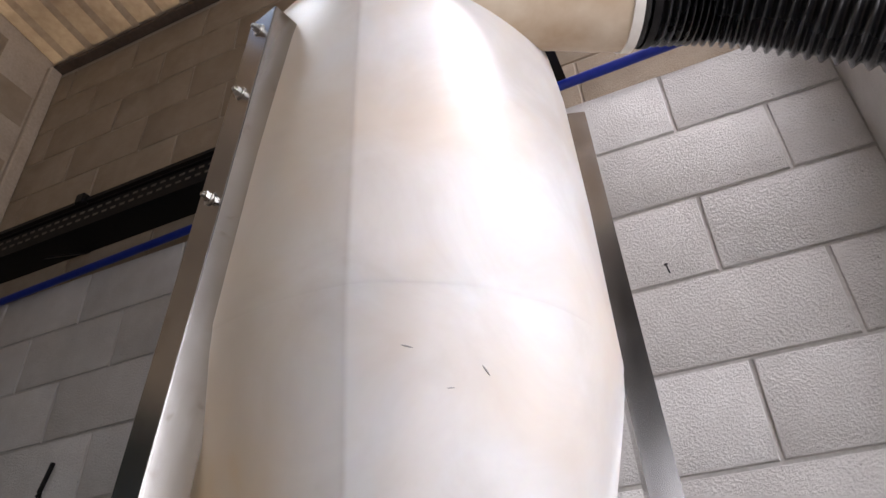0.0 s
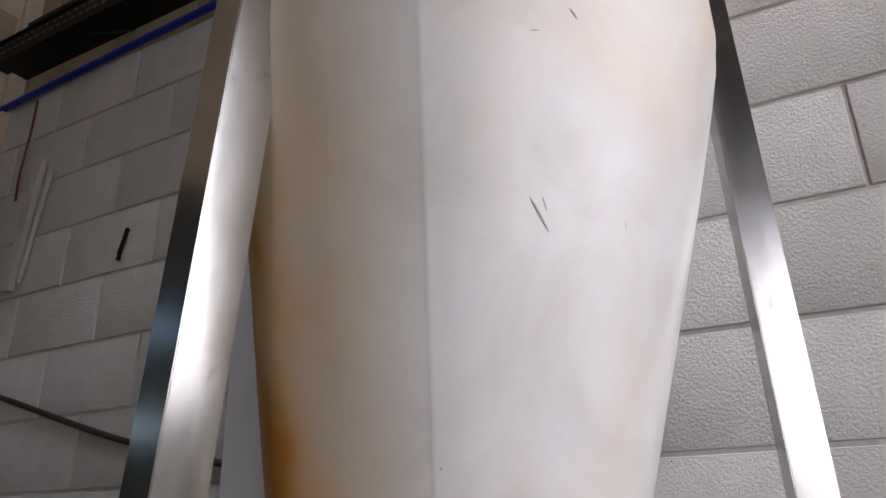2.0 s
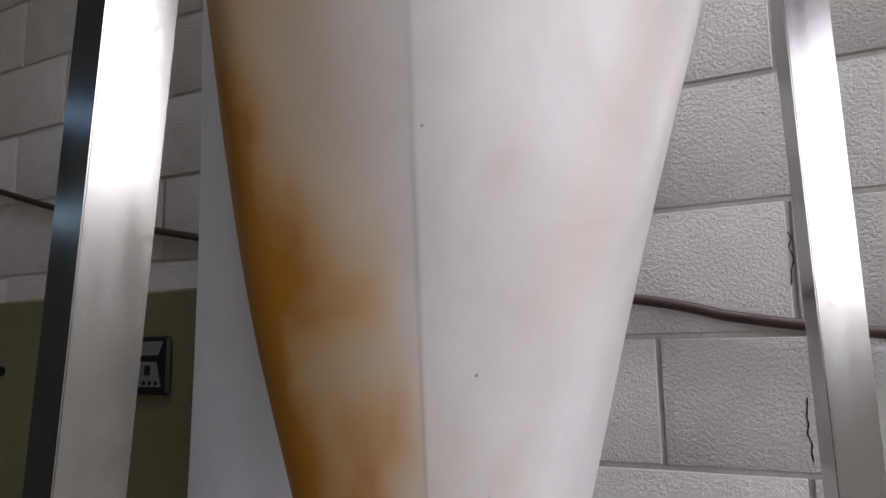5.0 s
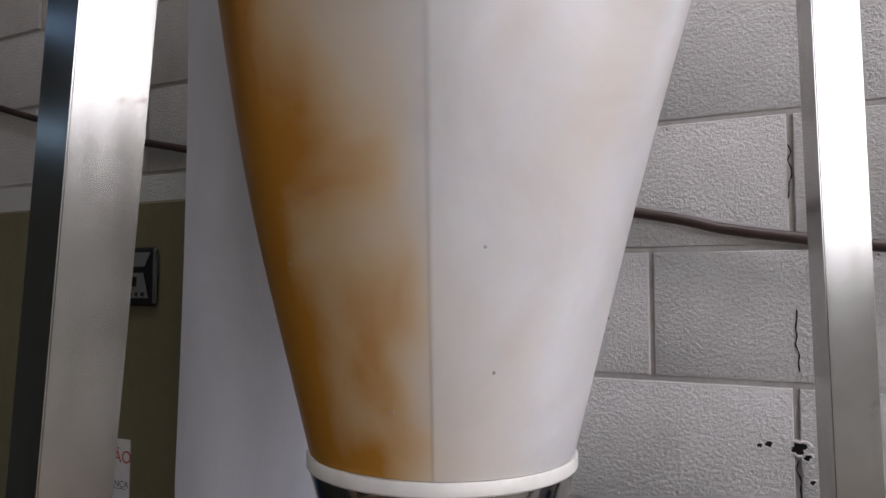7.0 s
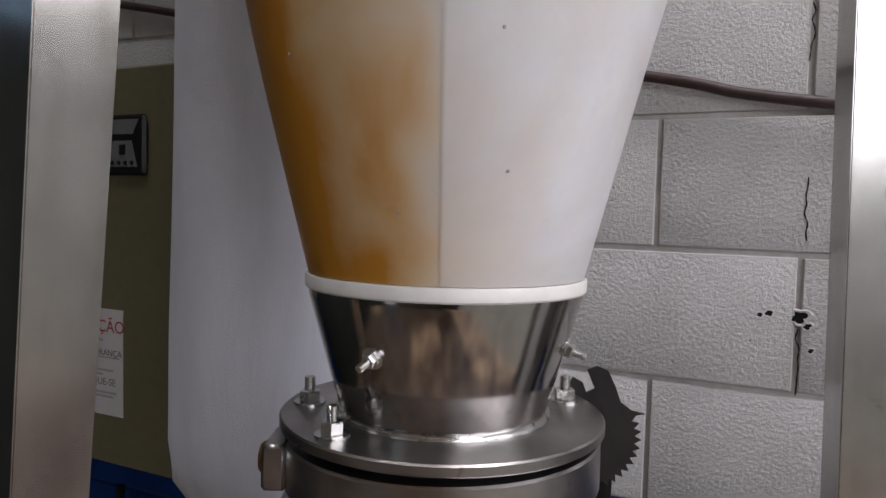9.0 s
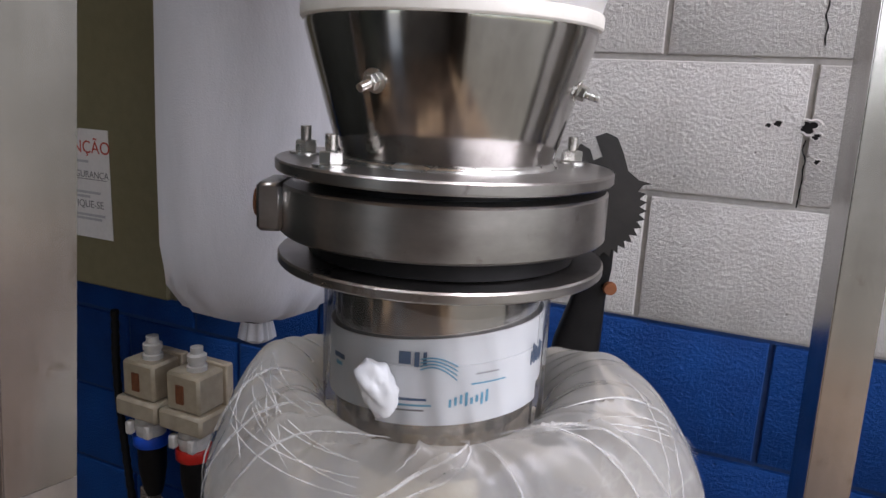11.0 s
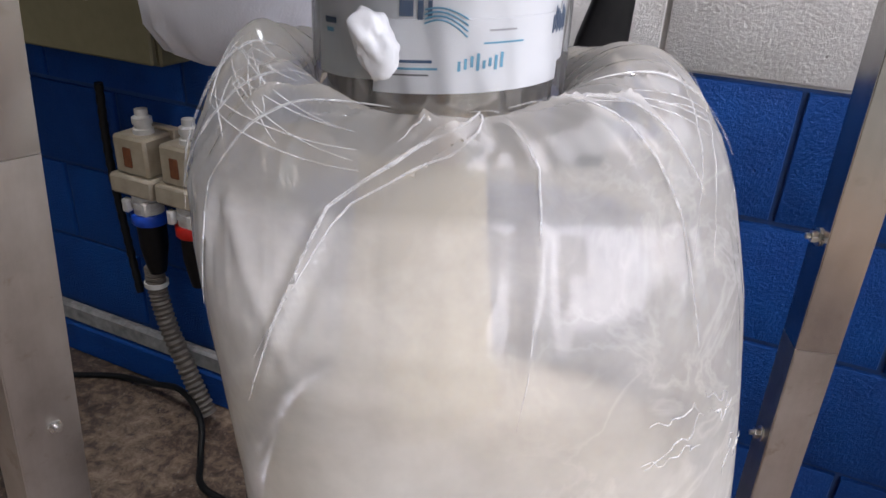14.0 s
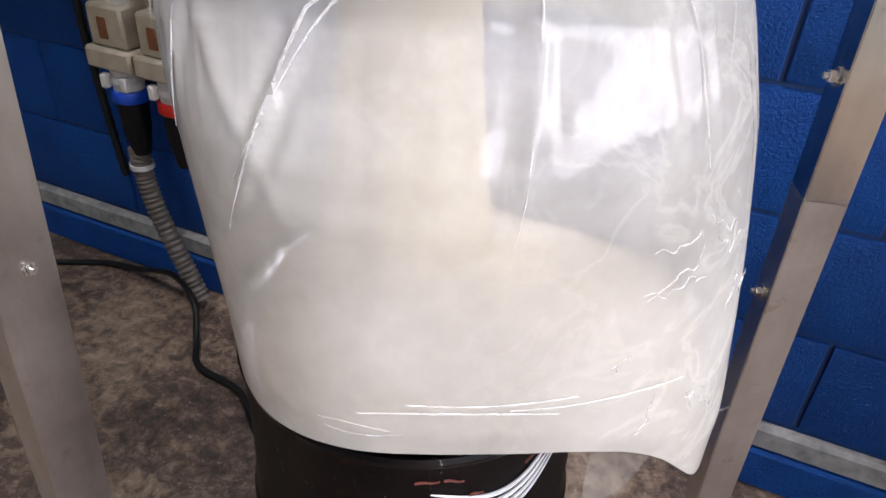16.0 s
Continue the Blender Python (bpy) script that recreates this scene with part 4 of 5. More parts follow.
for i in range(1, 49):  # the sides
    t = i / 48
    ring = []
    for k in range(SEG):
        q = 2 * math.pi * k / SEG
        end = 0.632 - 0.125 * math.exp(-(((q + math.pi) % (2 * math.pi) - math.pi + 0.42) / 0.42) ** 2)
        z = 0.955 + (end - 0.955) * t
        side, ahead = bag_at(q, z)
        m = 1 + wrinkle(side, ahead, z, 6, 0.014) + wrinkle(side + 3, ahead, z, 24, 0.004)
        m += 0.018 * math.exp(-(((q - 3.95) - 1.0 * t) / 0.05) ** 2) * max(0, 1 - 2.2 * t)
        m += 0.014 * math.exp(-(((q - 4.95) + 0.15 * t) / 0.035) ** 2) * max(0, 1 - 3.0 * t)
        m += ridges(q, 1 + t)
        # fine upright puckers where the film is gathered over the front shoulder
        m += 0.0050 * noise.noise(Vector((q * 30, t * 2.0, 0.3))) * math.exp(-((t - 0.10) / 0.13) ** 2)
        bulge = 0.010 * math.sin(math.pi * t)
        ring.append(bm.verts.new(spot(side * m * (1 + bulge), ahead * m * (1 + bulge), z)))
    rings.append(ring)
for i in range(1, 8):  # tucked under, onto the rim
    t = i / 7
    ring = []
    for k, v in enumerate(rings[24 + 48][:]):
        p = v.co - CENTRE
        z = p.z + (0.624 - p.z) * min(1, t * 1.2) ** 1.5 if p.z > 0.6 else p.z + (0.624 - p.z) * t ** 1.5
        s = 1 - 0.55 * t
        ring.append(bm.verts.new(CENTRE + Vector((p.x * s, p.y * s, z + 0.002))))
    rings.append(ring)
for p, q in zip(rings, rings[1:]):
    for k in range(SEG):
        bm.faces.new((p[k], p[(k + 1) % SEG], q[(k + 1) % SEG], q[k]))
bm.faces.new(rings[-1][::-1])
film = part("film", bm, BAG, bag, "crumpled clear film dusted with powder")



# whitish: crease highlights put into the colour of milky film; serves powder streaks too
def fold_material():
    m, n, l, b = nodes_of("fold_highlight_and_powder")
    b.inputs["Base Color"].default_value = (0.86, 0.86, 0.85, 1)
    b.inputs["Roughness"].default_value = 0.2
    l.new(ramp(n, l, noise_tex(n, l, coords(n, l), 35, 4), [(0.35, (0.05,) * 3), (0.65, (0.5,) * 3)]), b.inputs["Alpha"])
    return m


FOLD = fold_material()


def bag_skin(q, u):
    """A place just outside the bag: u runs 0 to 1 over the shoulder, 1 to 2 down the side."""
    if u > 1:
        z = 0.955 - 0.32 * (u - 1)
        side, ahead = bag_at(q, z)
        k = 1.018 + 0.010 * math.sin(math.pi * (u - 1))
        return spot(side * k, ahead * k, z)
    es, ea = bag_at(q, 0.955)
    w = u ** 0.85
    nx, ny = 0.0965 * math.cos(q), 0.0965 * math.sin(q)
    right, left = max(0.0, math.cos(q - 0.1)) ** 1.6, max(0.0, -math.cos(q + 0.25)) ** 1.4
    rise = (0.044 * right + 0.044 * left + 0.006) * (1 - 0.55 * max(0.0, math.sin(q))) * math.sin(math.pi * u ** 0.8) ** 0.85 if u > 0 else 0.0
    return spot((nx + (es - nx) * w) * 1.012, (ny + (ea - ny) * w) * 1.012, 1.020 - 0.065 * u ** 2.2 + rise + 0.004)


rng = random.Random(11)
# thin pale tubes that draw the catch of light along the folds
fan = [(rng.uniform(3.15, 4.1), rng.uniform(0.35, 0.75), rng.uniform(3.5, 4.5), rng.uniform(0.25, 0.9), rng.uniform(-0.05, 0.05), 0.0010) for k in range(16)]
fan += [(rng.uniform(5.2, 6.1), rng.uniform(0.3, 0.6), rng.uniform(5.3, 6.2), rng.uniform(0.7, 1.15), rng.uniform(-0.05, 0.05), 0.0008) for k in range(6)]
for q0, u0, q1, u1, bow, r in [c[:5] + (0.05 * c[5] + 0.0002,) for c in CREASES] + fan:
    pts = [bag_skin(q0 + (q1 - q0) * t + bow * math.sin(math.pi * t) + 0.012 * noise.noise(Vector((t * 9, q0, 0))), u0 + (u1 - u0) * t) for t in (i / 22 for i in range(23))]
    part("film_fold", tube(pts, lambda i, r=r: 0.55 * r * (0.15 + math.sin(math.pi * min(1.0, (i + 0.4) / 22.8)) ** 0.8), 7), FOLD, bag, "milky fold of the film with its highlight as a whitish line")
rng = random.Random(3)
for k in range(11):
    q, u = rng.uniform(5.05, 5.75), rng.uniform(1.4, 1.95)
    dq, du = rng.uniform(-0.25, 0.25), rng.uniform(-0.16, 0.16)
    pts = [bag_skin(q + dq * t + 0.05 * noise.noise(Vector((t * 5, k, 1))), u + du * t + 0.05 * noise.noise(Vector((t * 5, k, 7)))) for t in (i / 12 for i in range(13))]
    part("film_fold", tube(pts, lambda i: 0.0006 * (0.2 + math.sin(math.pi * min(1.0, (i + 0.4) / 12.8))), 6), FOLD, bag, "milky fold of the film with its highlight as a whitish line")
rng = random.Random(8)
for k in range(5):  # powder settled in level streaks near the foot of the bag
    q, u, span = rng.uniform(4.25, 4.9), rng.uniform(1.80, 1.93), rng.uniform(0.25, 0.7)
    pts = [bag_skin(q + span * t, u + 0.012 * math.sin(3 * t + k)) for t in (i / 16 for i in range(17))]
    part("powder_streak", tube(pts, lambda i, k=k: (0.0005 + 0.0001 * (k % 4)) * (0.3 + abs(math.sin(i * 0.7 + k))), 6), FOLD, bag, "white streak of settled powder")
bm = bmesh.new()  # loose film tail hanging beside the drum
tail = []
for i in range(9):
    row = []
    for j in range(9):
        u, v = i / 8, j / 8
        side = 0.17 + 0.17 * u * (1 - 0.25 * v)
        row.append(bm.verts.new(spot(side, -0.13 + 0.10 * u + 0.012 * math.sin(5 * u + 3 * v), 0.60 - 0.04 * u - (0.10 - 0.055 * u) * v)))
    tail.append(row)
for i in range(8):
    for j in range(8):
        bm.faces.new((tail[i][j], tail[i + 1][j], tail[i + 1][j + 1], tail[i][j + 1]))
bmesh.ops.solidify(bm, geom=bm.faces[:], thickness=0.0006)
part("film_tail", bm, FILM, bag, "loose clear corner of film")

bm = bmesh.new()  # the powder that has run into the bag
rings = []
for i in range(15):
    t = i / 14
    ring = []
    for k in range(96):
        q = 2 * math.pi * k / 96
        end = 0.642 - 0.110 * math.exp(-(((q + math.pi) % (2 * math.pi) - math.pi + 0.42) / 0.42) ** 2)
        side, ahead = bag_at(q, max(end, 0.6))
        s = 0.945 * (1 - t) ** 0.8
        h = end + (0.735 - end) * (1 - (1 - t) ** 1.35) + 0.010 * noise.noise(Vector((side * s * 18, ahead * s * 18, 0)))
        ring.append(bm.verts.new(spot(side * s + 0.004, ahead * s, h if i else end)))
    rings.append(ring)
for p, q in zip(rings, rings[1:]):
    for k in range(96):
        bm.faces.new((p[k], p[(k + 1) % 96], q[(k + 1) % 96], q[k]))
bm.faces.new(rings[0][::-1])
haze = lathe(finer([(0.004, 0.70), (0.085, 0.702), (0.066, 0.78), (0.055, 0.88), (0.05, 0.975), (0.004, 0.985)], 0.01), 48, (spot(-0.012, 0.01, 0).x, spot(-0.012, 0.01, 0).y), shape=lambda a, r, z: r * (1 + 0.16 * noise.noise(Vector((math.cos(a) * 2, math.sin(a) * 2, z * 3)))))
solo("powder_stream", haze, STREAM, "cream powder stream hanging as haze in the bag", "powder", base=spot(-0.012, 0.01, 0.70))
powder = solo("powder_heap", bm, POWDER, "heap of fine cream powder inside the bag", "powder", base=spot(0, 0, DRZ))

# ---- white filter sock hanging by the wall ----
SOX, SOY = -0.555, -0.235
sprof = [(0.012, 0.874), (0.028, 0.884), (0.024, 0.904), (0.022, 0.918), (0.060, 0.926), (0.105, 0.946), (0.132, 0.982), (0.141, 1.04), (0.143, 1.2), (0.142, 1.6), (0.138, 2.1), (0.13, 2.6), (0.128, 2.9), (0.004, 2.9)]


def sock_shape(a, r, z):
    pleat = 0.012 * noise.noise(Vector((math.cos(a) * 1.6, math.sin(a) * 1.6, z * 0.9)))
    gather = 0.10 * math.sin(13 * a + 2 * math.sin(3 * a)) * max(0.0, min(1.0, (1.0 - z) / 0.1))
    return r * (1 + gather) + pleat * min(1, r / 0.1)


sock = thing("filter_sock", (SOX, SOY, 0.872), "long white cloth filter sock tied at the bottom", "filter bag")
part("cloth", lathe(finer(sprof, 0.02), 96, (SOX, SOY), shape=sock_shape), CLOTH, sock)
part("hanging_cord", tube([Vector((SOX, SOY, 2.89)), Vector((SOX, -0.15, 3.18)), Vector((SOX, -0.098, 3.376)), Vector((SOX, -0.08, 3.378))], 0.003, 6), BLACK_CABLE, sock)
part("tie_cord", lathe([(0.025 + 0.004 * math.cos(a), 0.917 + 0.004 * math.sin(a)) for a in (2 * math.pi * k / 8 for k in range(8))], 32, (SOX + 0.0, SOY), close=True), BLACK_CABLE, sock, "dark tie cord")
part("cord_end", tube(smooth_path([Vector((SOX + 0.015, SOY - 0.02, 0.917)), Vector((SOX + 0.03, SOY - 0.045, 0.930)), Vector((SOX + 0.02, SOY - 0.09, 0.945))], 6), 0.0025, 6), BLACK_CABLE, sock)

# ---- electrical cabinet on the wall ----
CX0, CX1, CZ0, CZ1, CY = -1.592, -0.885, 0.845, 1.672, -0.10
cabinet = thing("electrical_cabinet", ((CX0 + CX1) / 2, -0.05, CZ0), "khaki steel electrical cabinet mounted on the wall", "cabinet")
part("cabinet_body", box_bm((CX0, CY + 0.018, CZ0), (CX1, -0.001, CZ1), 0.004), OLIVE, cabinet, smooth=False)
cdoor = part("cabinet_door", box_bm((CX0 + 0.004, CY, CZ0 + 0.004), (CX1 - 0.004, CY + 0.016, CZ1 - 0.004), 0.004), OLIVE, cabinet, smooth=False)
part("lock", along((-1.546, CY, 1.500), (0, -1, 0), capped([(0.012, 0.0), (0.012, 0.004), (0.009, 0.006)], 24)), BLACK_STEEL, cdoor, "round black lock")
controller = thing("controller", (-1.02, CY, 1.455), "small black digital controller set in the cabinet door", "controller")
part("bezel", box_bm((-1.078, CY - 0.012, 1.452), (-0.960, CY - 0.0003, 1.572), 0.006), SCREEN, controller, smooth=False)
for z0, z1, w0, w1 in ((1.533, 1.562, 0.030, 0.046), (1.468, 1.520, 0.042, 0.026)):
    bm = bmesh.new()
    vs = [bm.verts.new((-1.019 + sx, CY - 0.0136 + d, z)) for d in (0, 0.001) for sx, z in ((-w0, z0), (w0, z0), (w1, z1), (-w1, z1))]
    for fidx in ((0, 1, 2, 3), (7, 6, 5, 4), (0, 4, 5, 1), (1, 5, 6, 2), (2, 6, 7, 3), (3, 7, 4, 0)):
        bm.faces.new([vs[i] for i in fidx])
    part("display_panel", bm, SCREEN_MARK, controller, "pale display field", smooth=False)
for k in range(4):
    part("button", along((-1.046 + 0.018 * k, CY - 0.0138, 1.476), (0, -1, 0), capped([(0.005, 0), (0.004, 0.002)], 12)), SCREEN, controller)
part("digit_bar", box_bm((-1.026, CY - 0.0150, 1.492), (-1.010, CY - 0.0137, 1.512)), SCREEN, controller, smooth=False)


def writing(parent, text, x, z, size, material, y, name):
    c = bpy.data.curves.new(name, "FONT")
    c.body, c.size, c.extrude, c.align_x = text, size, 0.0002, "LEFT"
    tmp = bpy.data.objects.new(name, c)
    me = bpy.data.meshes.new_from_object(tmp)
    bpy.data.objects.remove(tmp)
    me.materials.append(material)
    ob = new(name, me)
    ob.parent = parent
    ob.matrix_basis = Matrix.Translation(Vector((x, y, z)) - place_of(parent)) @ Matrix.Rotation(radians(90), 4, "X")
    return ob


notice = thing("safety_notice", (-1.12, CY, 0.955), "white paper safety notice taped to the cabinet", "notice")
part("sheet", box_bm((-1.212, CY - 0.0016, 0.953), (-1.031, CY - 0.0004, 1.176)), PAPER, notice, smooth=False)
writing(notice, "ATENÇÃO", -1.197, 1.128, 0.036, INK_RED, CY - 0.0022, "red_heading")
writing(notice, "COM SEGURANÇA", -1.198, 1.078, 0.0195, INK_GREY, CY - 0.0022, "text_line")
writing(notice, "CERTIFIQUE-SE", -1.196, 1.016, 0.0215, INK_GREY, CY - 0.0022, "text_line")
for z, x0, x1 in ((1.074, -1.198, -1.040), (1.108, -1.19, -1.09), (1.045, -1.19, -1.06), (1.036, -1.18, -1.09), (0.998, -1.19, -1.05), (0.990, -1.18, -1.06)):
    part("text_bar", box_bm((x0, CY - 0.0022, z), (x1, CY - 0.0017, z + (0.0014 if x1 == -1.040 else 0.005))), INK_GREY if x1 == -1.040 else INK_LIGHT, notice, smooth=False)

# ---- wall sockets with plugs, conduits and cables ----


def wall_socket(cx, ring, ring_label, group):
    s = thing("wall_socket", (cx, -0.06, 0.57), "aged beige industrial socket on the blue wall", "socket", group)
    part("socket_flange", box_bm((cx - 0.060, -0.105, 0.568), (cx + 0.058, -0.018, 0.612), 0.006), BEIGE, s)
    b = part("socket_body", box_bm((cx - 0.045, -0.095, 0.612), (cx + 0.045, -0.018, 0.695), 0.006), BEIGE, s)
    part("label_plate", box_bm((cx - 0.016, -0.0975, 0.63), (cx + 0.006, -0.0945, 0.672), 0.002), RUST, b, "worn brown plate")
    part("back_plate", box_bm((cx - 0.05, -0.018, 0.56), (cx + 0.05, 0.006, 0.70), 0.003), BEIGE, s)
    g = part("cable_gland", lathe([(0.001, 0.694), (0.021, 0.694), (0.021, 0.705), (0.017, 0.707), (0.017, 0.715), (0.020, 0.716), (0.020, 0.728), (0.013, 0.732), (0.013, 0.745), (0.001, 0.746)], 28, (cx + 0.005, -0.055)), WHITE_PLASTIC, s)
    prof = [(0.001, 0.570), (0.032, 0.570), (0.032, 0.552), (0.035, 0.550), (0.035, 0.538), (0.031, 0.535), (0.031, 0.522), (0.001, 0.520)]
    part("plug_collar", lathe(prof, 36, (cx - 0.002, -0.062)), WHITE_PLASTIC, s)
    part("plug_ring", lathe([(0.001, 0.522), (0.037, 0.522), (0.039, 0.518), (0.039, 0.500), (0.037, 0.497), (0.001, 0.497)], 40, (cx - 0.002, -0.062)), ring, s, ring_label)
    part("plug_body", lathe([(0.001, 0.497), (0.031, 0.497), (0.030, 0.44), (0.022, 0.39), (0.019, 0.375), (0.001, 0.374)], 32, (cx - 0.002, -0.062)), BLACK_STEEL, s, "black plug body")
    for dx in (-0.026, 0.026):
        part("latch", box_bm((cx + dx - 0.008, -0.105, 0.528), (cx + dx + 0.008, -0.088, 0.558), 0.003), WHITE_PLASTIC, s)
    return s


wall_socket(-0.990, BLUE_PLASTIC, "blue plug ring", "wall sockets")
wall_socket(-0.866, RED_PLASTIC, "red plug ring", "wall sockets")
line = smooth_path([(-1.002, -0.062, 0.385), (-1.000, -0.064, 0.33), (-0.975, -0.07, 0.24), (-0.925, -0.075, 0.13), (-0.875, -0.08, 0.03)], 30)
conduit = thing("corrugated_conduit", line[0], "dusty grey corrugated conduit running down to the floor", "conduit")
part("conduit_tube", tube(line, lambda i: 0.0205 + 0.0022 * math.sin(i * 2 * math.pi / 3.5), 20), GREY_HOSE, conduit)
part("conduit_clip", lathe([(0.0235, 0.338), (0.0265, 0.338), (0.0265, 0.349), (0.0235, 0.349)], 28, (-1.0, -0.064), close=True), WHITE_PLASTIC, conduit, "white cable clip")
solo("power_cable", tube(smooth_path([(-1.10, -0.05, 0.78), (-1.11, -0.045, 0.62), (-1.09, -0.05, 0.45), (-1.06, -0.06, 0.30)], 16), lambda i: 0.009 + 0.001 * math.sin(i * 2.2), 10), BLACK_CABLE, "black ribbed power cable down the wall", "cable", base=(-1.1, -0.05, 0.3))
solo("floor_cable", tube(smooth_path([(-1.34, -0.13, 0.008), (-1.2, -0.06, 0.010), (-1.08, -0.06, 0.03), (-0.95, -0.085, 0.075), (-0.85, -0.13, 0.06), (-0.80, -0.19, 0.012), (-0.74, -0.25, 0.009), (-0.62, -0.27, 0.009), (-0.48, -0.36, 0.009), (-0.30, -0.33, 0.009)], 14), 0.0075, 10), BLACK_CABLE, "black cable looping over the floor behind the drum", "cable", base=(-0.8, -0.19, 0.0))
solo("floor_cable", tube(smooth_path([(0.06, -0.28, 0.008), (0.17, -0.22, 0.008), (0.26, -0.17, 0.008), (0.36, -0.12, 0.008)], 10), 0.007, 8), BLACK_CABLE, "black cable lying on the floor by the leg", "cable", base=(0.2, -0.2, 0.0))
solo("wall_cable", tube(smooth_path([(-2.2, -0.014, 2.115), (-1.86, -0.014, 2.02), (-1.36, -0.014, 1.875), (-0.976, -0.014, 1.79), (-0.5, -0.014, 1.69), (-0.017, -0.014, 1.608), (0.122, -0.014, 1.576), (0.307, -0.014, 1.548), (0.74, -0.014, 1.49)], 10), 0.0085, 12), BROWN_CABLE, "brown cable sagging along the block wall", "cable", base=(-0.5, -0.014, 1.69))

# ---- cable tray, blue pipe and bits on the upper wall ----
tray = thing("cable_tray", (-1.0, -0.05, 3.28), "black perforated steel cable tray along the wall", "cable tray")
TX0, TX1 = WALL_W, 0.17
part("tray_web", box_bm((TX0, -0.090, 3.285), (TX1, -0.087, 3.375)), BLACK_STEEL, tray, smooth=False)
part("tray_bed", box_bm((TX0, -0.087, 3.285), (TX1, 0.03, 3.288)), BLACK_STEEL, tray, smooth=False)
part("tray_lip", box_bm((TX0, -0.100, 3.372), (TX1, -0.087, 3.376)), BLACK_STEEL, tray, smooth=False)
bm = bmesh.new()
for k in range(60):
    for r in range(2):
        add_box(bm, (TX0 + 0.04 * k + 0.012 + 0.01 * r, -0.0915, 3.318 + 0.030 * r), (TX0 + 0.04 * k + 0.034 + 0.01 * r, -0.0897, 3.327 + 0.030 * r))
tagged(part("perforation", bm, GREY_HOSE, tray, "rows of dusty slots", smooth=False), kind="stuff")
for x in (-1.62, -0.6):
    part("bracket", box_bm((-0.012, -0.10, -0.003), (0.012, 0.10, 0.003), 0.001, Matrix.Translation((x, -0.035, 3.235)) @ Matrix.Rotation(radians(38), 4, "X")), BLACK_STEEL, tray, "slanted steel bracket", smooth=False)
for y, z, r in ((-0.06, 3.30, 0.011), (-0.03, 3.30, 0.013), (0.0, 3.302, 0.012)):
    solo("tray_cable", tube([Vector((TX0 + 0.1, y, z)), Vector((-1.2, y + 0.004, z)), Vector((TX1 - 0.05, y, z))], r, 10), BLACK_CABLE, "black cable lying in the tray", "cable", "cables in the tray", base=(-1.2, y, z))
rail = solo("wall_rail", box_bm((TX0, -0.012, 3.508), (TX1, RECESS + 0.004, 3.530), 0.003), BLACK_STEEL, "dark rusty rail fixed above the cable tray", "rail", base=(-1, 0, 3.51), smooth=False)
solo("rail_clamp", box_bm((-1.70, -0.03, 3.495), (-1.655, 0.0, 3.545), 0.006), BLACK_STEEL, "dark clamp on the wall rail", "clamp", base=(-1.68, -0.01, 3.5), smooth=False)
solo("blue_pipe", tube([Vector((WALL_W + 0.01, -0.022, 3.128)), Vector((-1.2, -0.022, 3.162)), Vector((0.0, -0.022, 3.207)), Vector((0.76, -0.022, 3.222))], 0.0135, 16), BLUE_PIPE, "blue-painted pipe along the top of the white wall", "pipe", base=(-0.7, -0.022, 3.17))
tubebits = thing("plastic_strip", (-1.95, -0.02, 2.37), "pale open plastic conduit strip leaning on the wall", "conduit")
part("strip", box_bm((-0.024, -0.02, 0.0), (0.020, 0.0, 0.46), 0.002, Matrix.Translation((-1.965, -0.004, 2.37)) @ Matrix.Rotation(radians(5), 4, "Y")), WHITE_PLASTIC, tubebits, smooth=False)
part("cover", box_bm((0.0, -0.014, 0.0), (0.014, -0.002, 0.40), 0.002, Matrix.Translation((-1.925, -0.004, 2.39)) @ Matrix.Rotation(radians(8), 4, "Y")), WHITE_PLASTIC, tubebits, smooth=False)
nail = thing("wall_nail", (0.302, -0.004, 2.573), "bent black nail in the block wall", "nail")
part("shank", tube([Vector((0.302, 0.004, 2.573)), Vector((0.301, -0.014, 2.574)), Vector((0.299, -0.018, 2.584))], 0.0018, 8), BLACK_STEEL, nail)
part("head", along((0.299, -0.018, 2.584), (0, -0.2, 1), capped([(0.0045, 0), (0.0045, 0.0015)], 12)), BLACK_STEEL, nail)


def wall_hole(x, z, r, label):
    bm = bmesh.new()
    pts = []
    for k in range(18):
        a = 2 * math.pi * k / 18
        q = r * (1 + 0.8 * noise.noise(Vector((math.cos(a) * 2 + x * 9, math.sin(a) * 2, z))))
        pts.append((x + q * math.cos(a), z + 0.8 * q * math.sin(a)))
    outer = [bm.verts.new((px, -0.0022, pz)) for px, pz in pts]
    inner = [bm.verts.new((x + (px - x) * 0.75, -0.0012, z + (pz - z) * 0.75)) for px, pz in pts]
    rim = [bm.verts.new((x + (px - x) * 1.25, 0.0005, z + (pz - z) * 1.25)) for px, pz in pts]
    n = len(pts)
    for k in range(n):
        bm.faces.new((outer[k], outer[(k + 1) % n], inner[(k + 1) % n], inner[k]))
        bm.faces.new((rim[k], rim[(k + 1) % n], outer[(k + 1) % n], outer[k]))
    c = solo("chipped_hole", bm, WHITE_BLOCK, label, "wall damage", "chipped holes in the wall", base=(x, 0, z))
    d = bmesh.new()
    d.faces.new([d.verts.new((x + (px - x) * 0.76, -0.0014, z + (pz - z) * 0.76)) for px, pz in pts])
    part("hole", d, BLACK_STEEL, c, "dark hole")
    return c


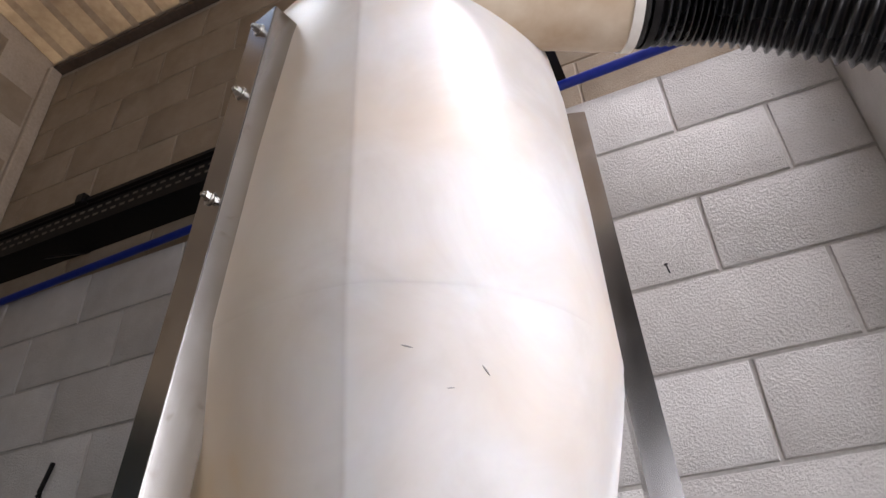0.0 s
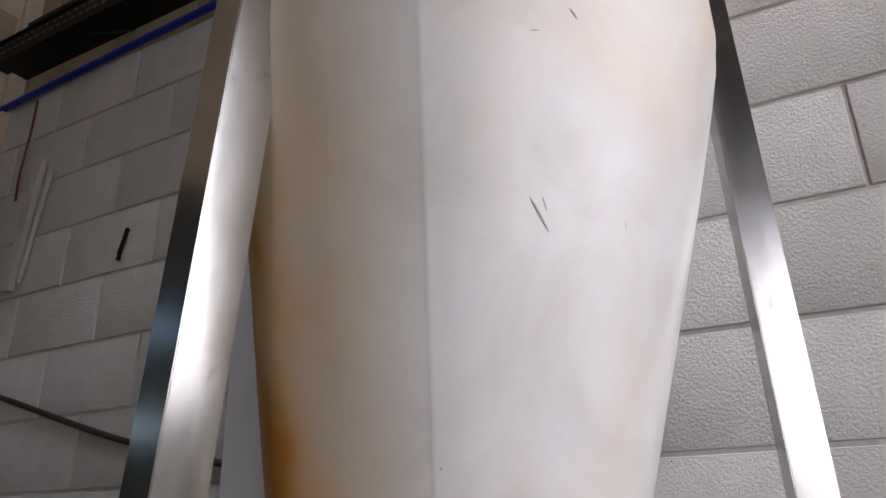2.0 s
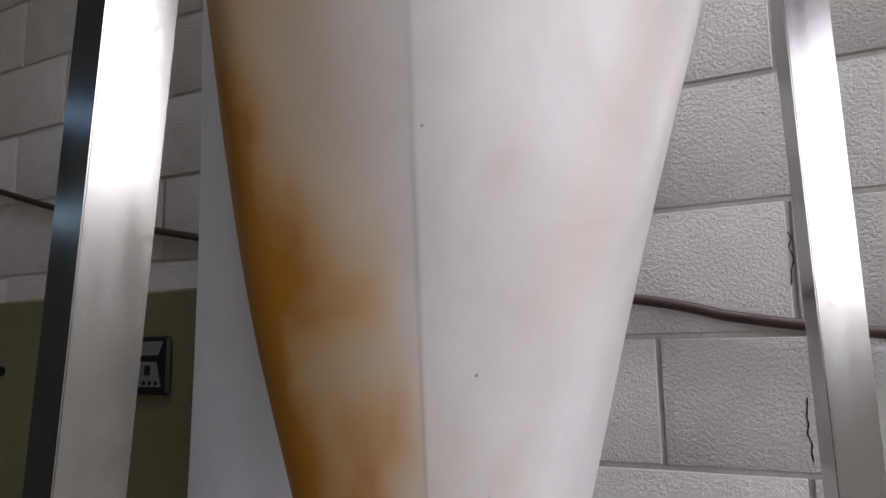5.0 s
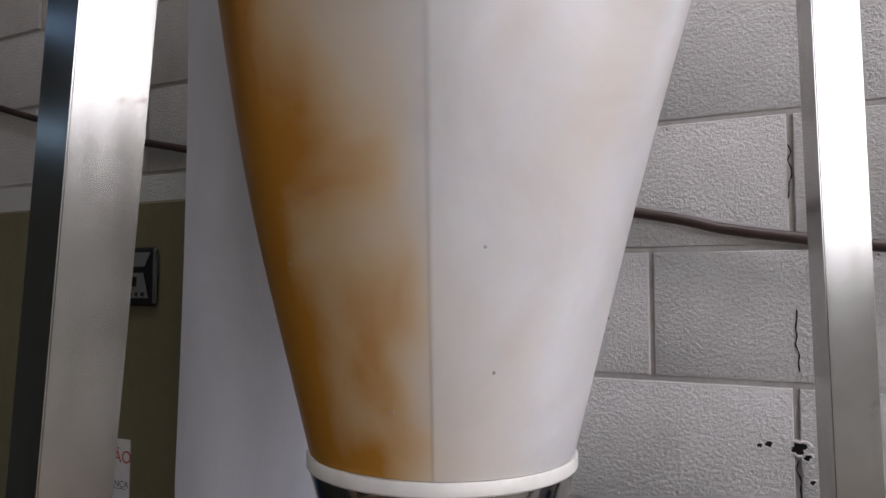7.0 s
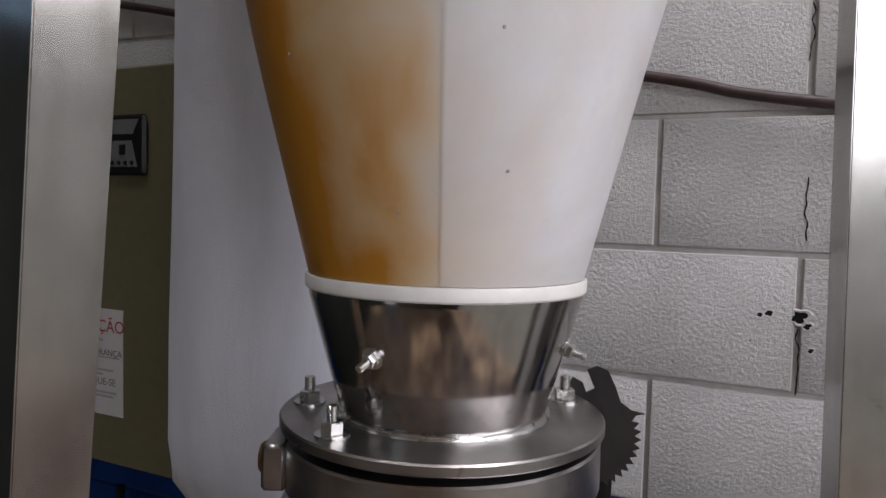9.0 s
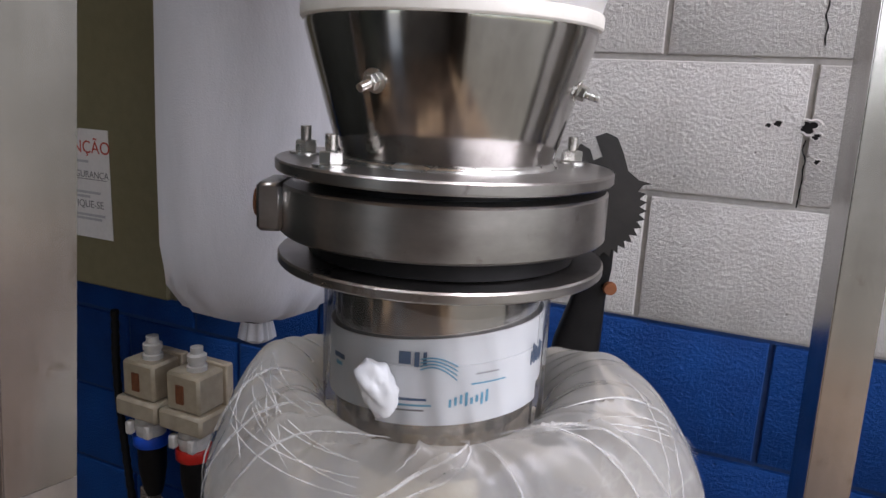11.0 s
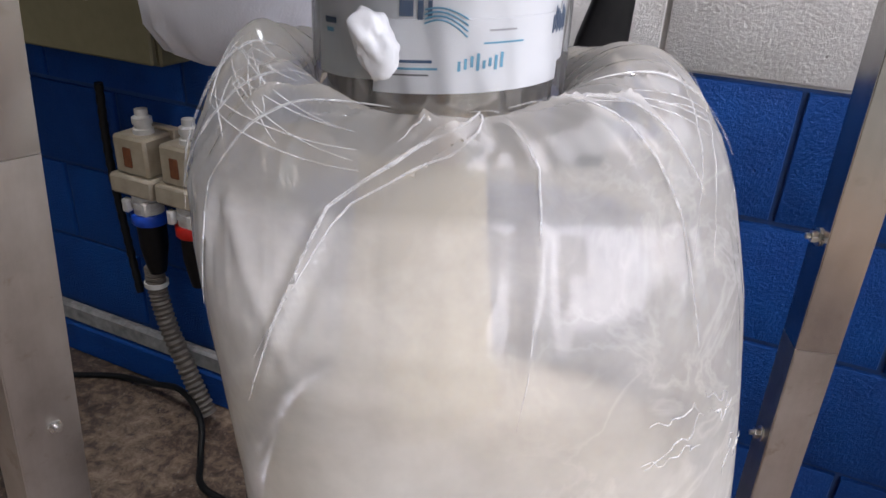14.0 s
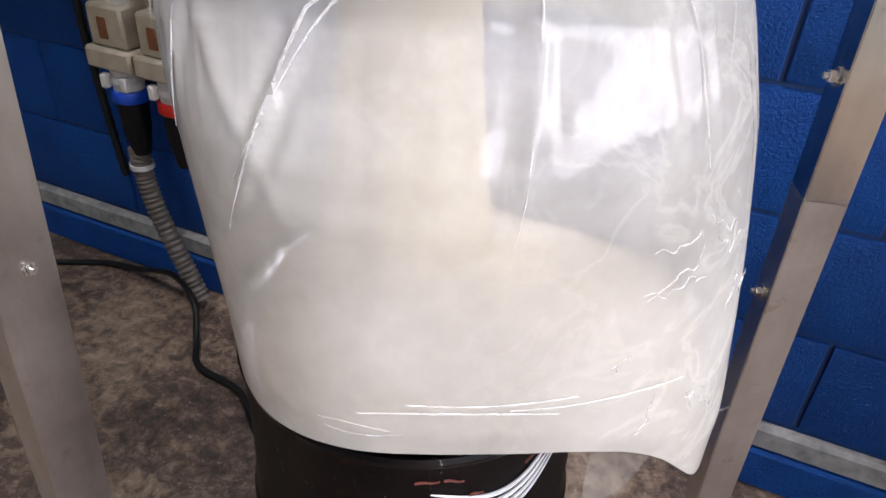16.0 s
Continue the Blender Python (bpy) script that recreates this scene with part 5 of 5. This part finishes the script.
for x, z, r in ((0.150, 1.262, 0.0045), (0.162, 1.265, 0.006), (0.186, 1.259, 0.005), (0.201, 1.262, 0.012), (0.212, 1.250, 0.006), (0.218, 1.216, 0.0045)):
    wall_hole(x, z, r, "chipped patch of the block wall with dark holes")
rng = random.Random(5)
for x, z0, z1 in ((0.201, 1.150, 1.245), (0.203, 1.37, 1.46), (0.199, 1.62, 1.70)):
    pts = smooth_path([Vector((x + rng.uniform(-0.003, 0.003), 0.0, z0 + (z1 - z0) * i / 7)) for i in range(8)], 3)
    solo("wall_crack", tube(pts, lambda i: 0.0007 + 0.0007 * abs(math.sin(i * 0.9)), 6), BLACK_STEEL, "thin dark crack along a joint of the block wall", "crack", "cracks in the wall", base=(x, 0, z0))
wall_hole(-1.458, 2.388, 0.018, "chipped hole with a hanging strip in the wall")
solo("wall_strip", box_bm((-0.005, -0.012, 0.0), (0.005, 0.0, 0.085), 0.002, Matrix.Translation((-1.450, -0.004, 2.392)) @ Matrix.Rotation(radians(16), 4, "Y")), BLACK_STEEL, "dark bent strip sticking out of the wall", "strip", base=(-1.45, -0.01, 2.39), smooth=False)
solo("red_wire", tube(smooth_path([(-2.02, -0.02, 3.10), (-2.0, -0.03, 2.95), (-2.03, -0.02, 2.80), (-2.02, -0.02, 2.70)], 8), 0.004, 6), RED_MARK, "thin red-brown wire hanging from the tray", "wire", base=(-2.0, -0.02, 2.7))

# ---- the blocks of the walls ----


def block_mesh(name, w, h, material, depth=0.03):
    """A painted block: a box with a rounded front, standing forward (-y) of its bed."""
    bm = bmesh.new()
    vs = add_box(bm, (-w / 2, 0.0, -h / 2), (w / 2, depth, h / 2))
    front = [e for e in bm.edges if all(v.co.y < 1e-6 for v in e.verts)]
    bmesh.ops.bevel(bm, geom=front, offset=0.0045, segments=2, affect="EDGES", profile=0.5)
    return to_mesh(name, bm, material)


def lay_blocks(wall, material, z_from, courses, parity, x0, x1, face_y, gap=0.0085, pitch=0.4, name="block"):
    meshes = {}
    rng = random.Random(7 + courses)
    for c in range(courses):
        z = z_from + 0.2 * c
        first = 0.2 if (parity + c) % 2 else 0.0
        edges, k = [x0], -8
        while first + pitch * k < x1:
            x = first + pitch * k
            x += 0.08 if x < -0.9 else 0.0
            if x > x0 + 0.02 and x < x1 - 0.02:
                edges.append(x)
            k += 1
        edges.append(x1)
        for a, b in zip(edges, edges[1:]):
            w = round(b - a - gap, 3)
            if w not in meshes:
                meshes[w] = block_mesh(name, w, 0.2 - gap, material)
            ob = new(name, meshes[w])
            ob.parent = wall
            ob.location = ((a + b) / 2, face_y + rng.uniform(-0.0012, 0.0012), z + 0.1)
            ob.rotation_euler = (rng.uniform(-0.003, 0.003), rng.uniform(-0.003, 0.003), rng.uniform(-0.003, 0.003))


lay_blocks(wall_north, WHITE_BLOCK, 0.95, 11, 0, WALL_W, 0.765, 0.0)
lay_blocks(wall_blue, BLUE_BLOCK, 0.15, 4, 0, WALL_W, 0.765, 0.0)
lay_blocks(wall_upper, TAN_BLOCK, WALL_TOP, 7, 1, WALL_W, 0.765, RECESS)
west = {}
for c in range(8):
    for k in range(4):
        y1 = -0.4 * k - (0.2 if c % 2 else 0.0)
        if "w" not in west:
            west["w"] = block_mesh("block", 0.389, 0.189, TAN_BLOCK)
        ob = new("block", west["w"])
        ob.parent = wall_west_upper
        ob.location = (WALL_W, y1 - 0.23, 3.05 + 0.2 * c)
        ob.rotation_euler = (0, 0, radians(90))
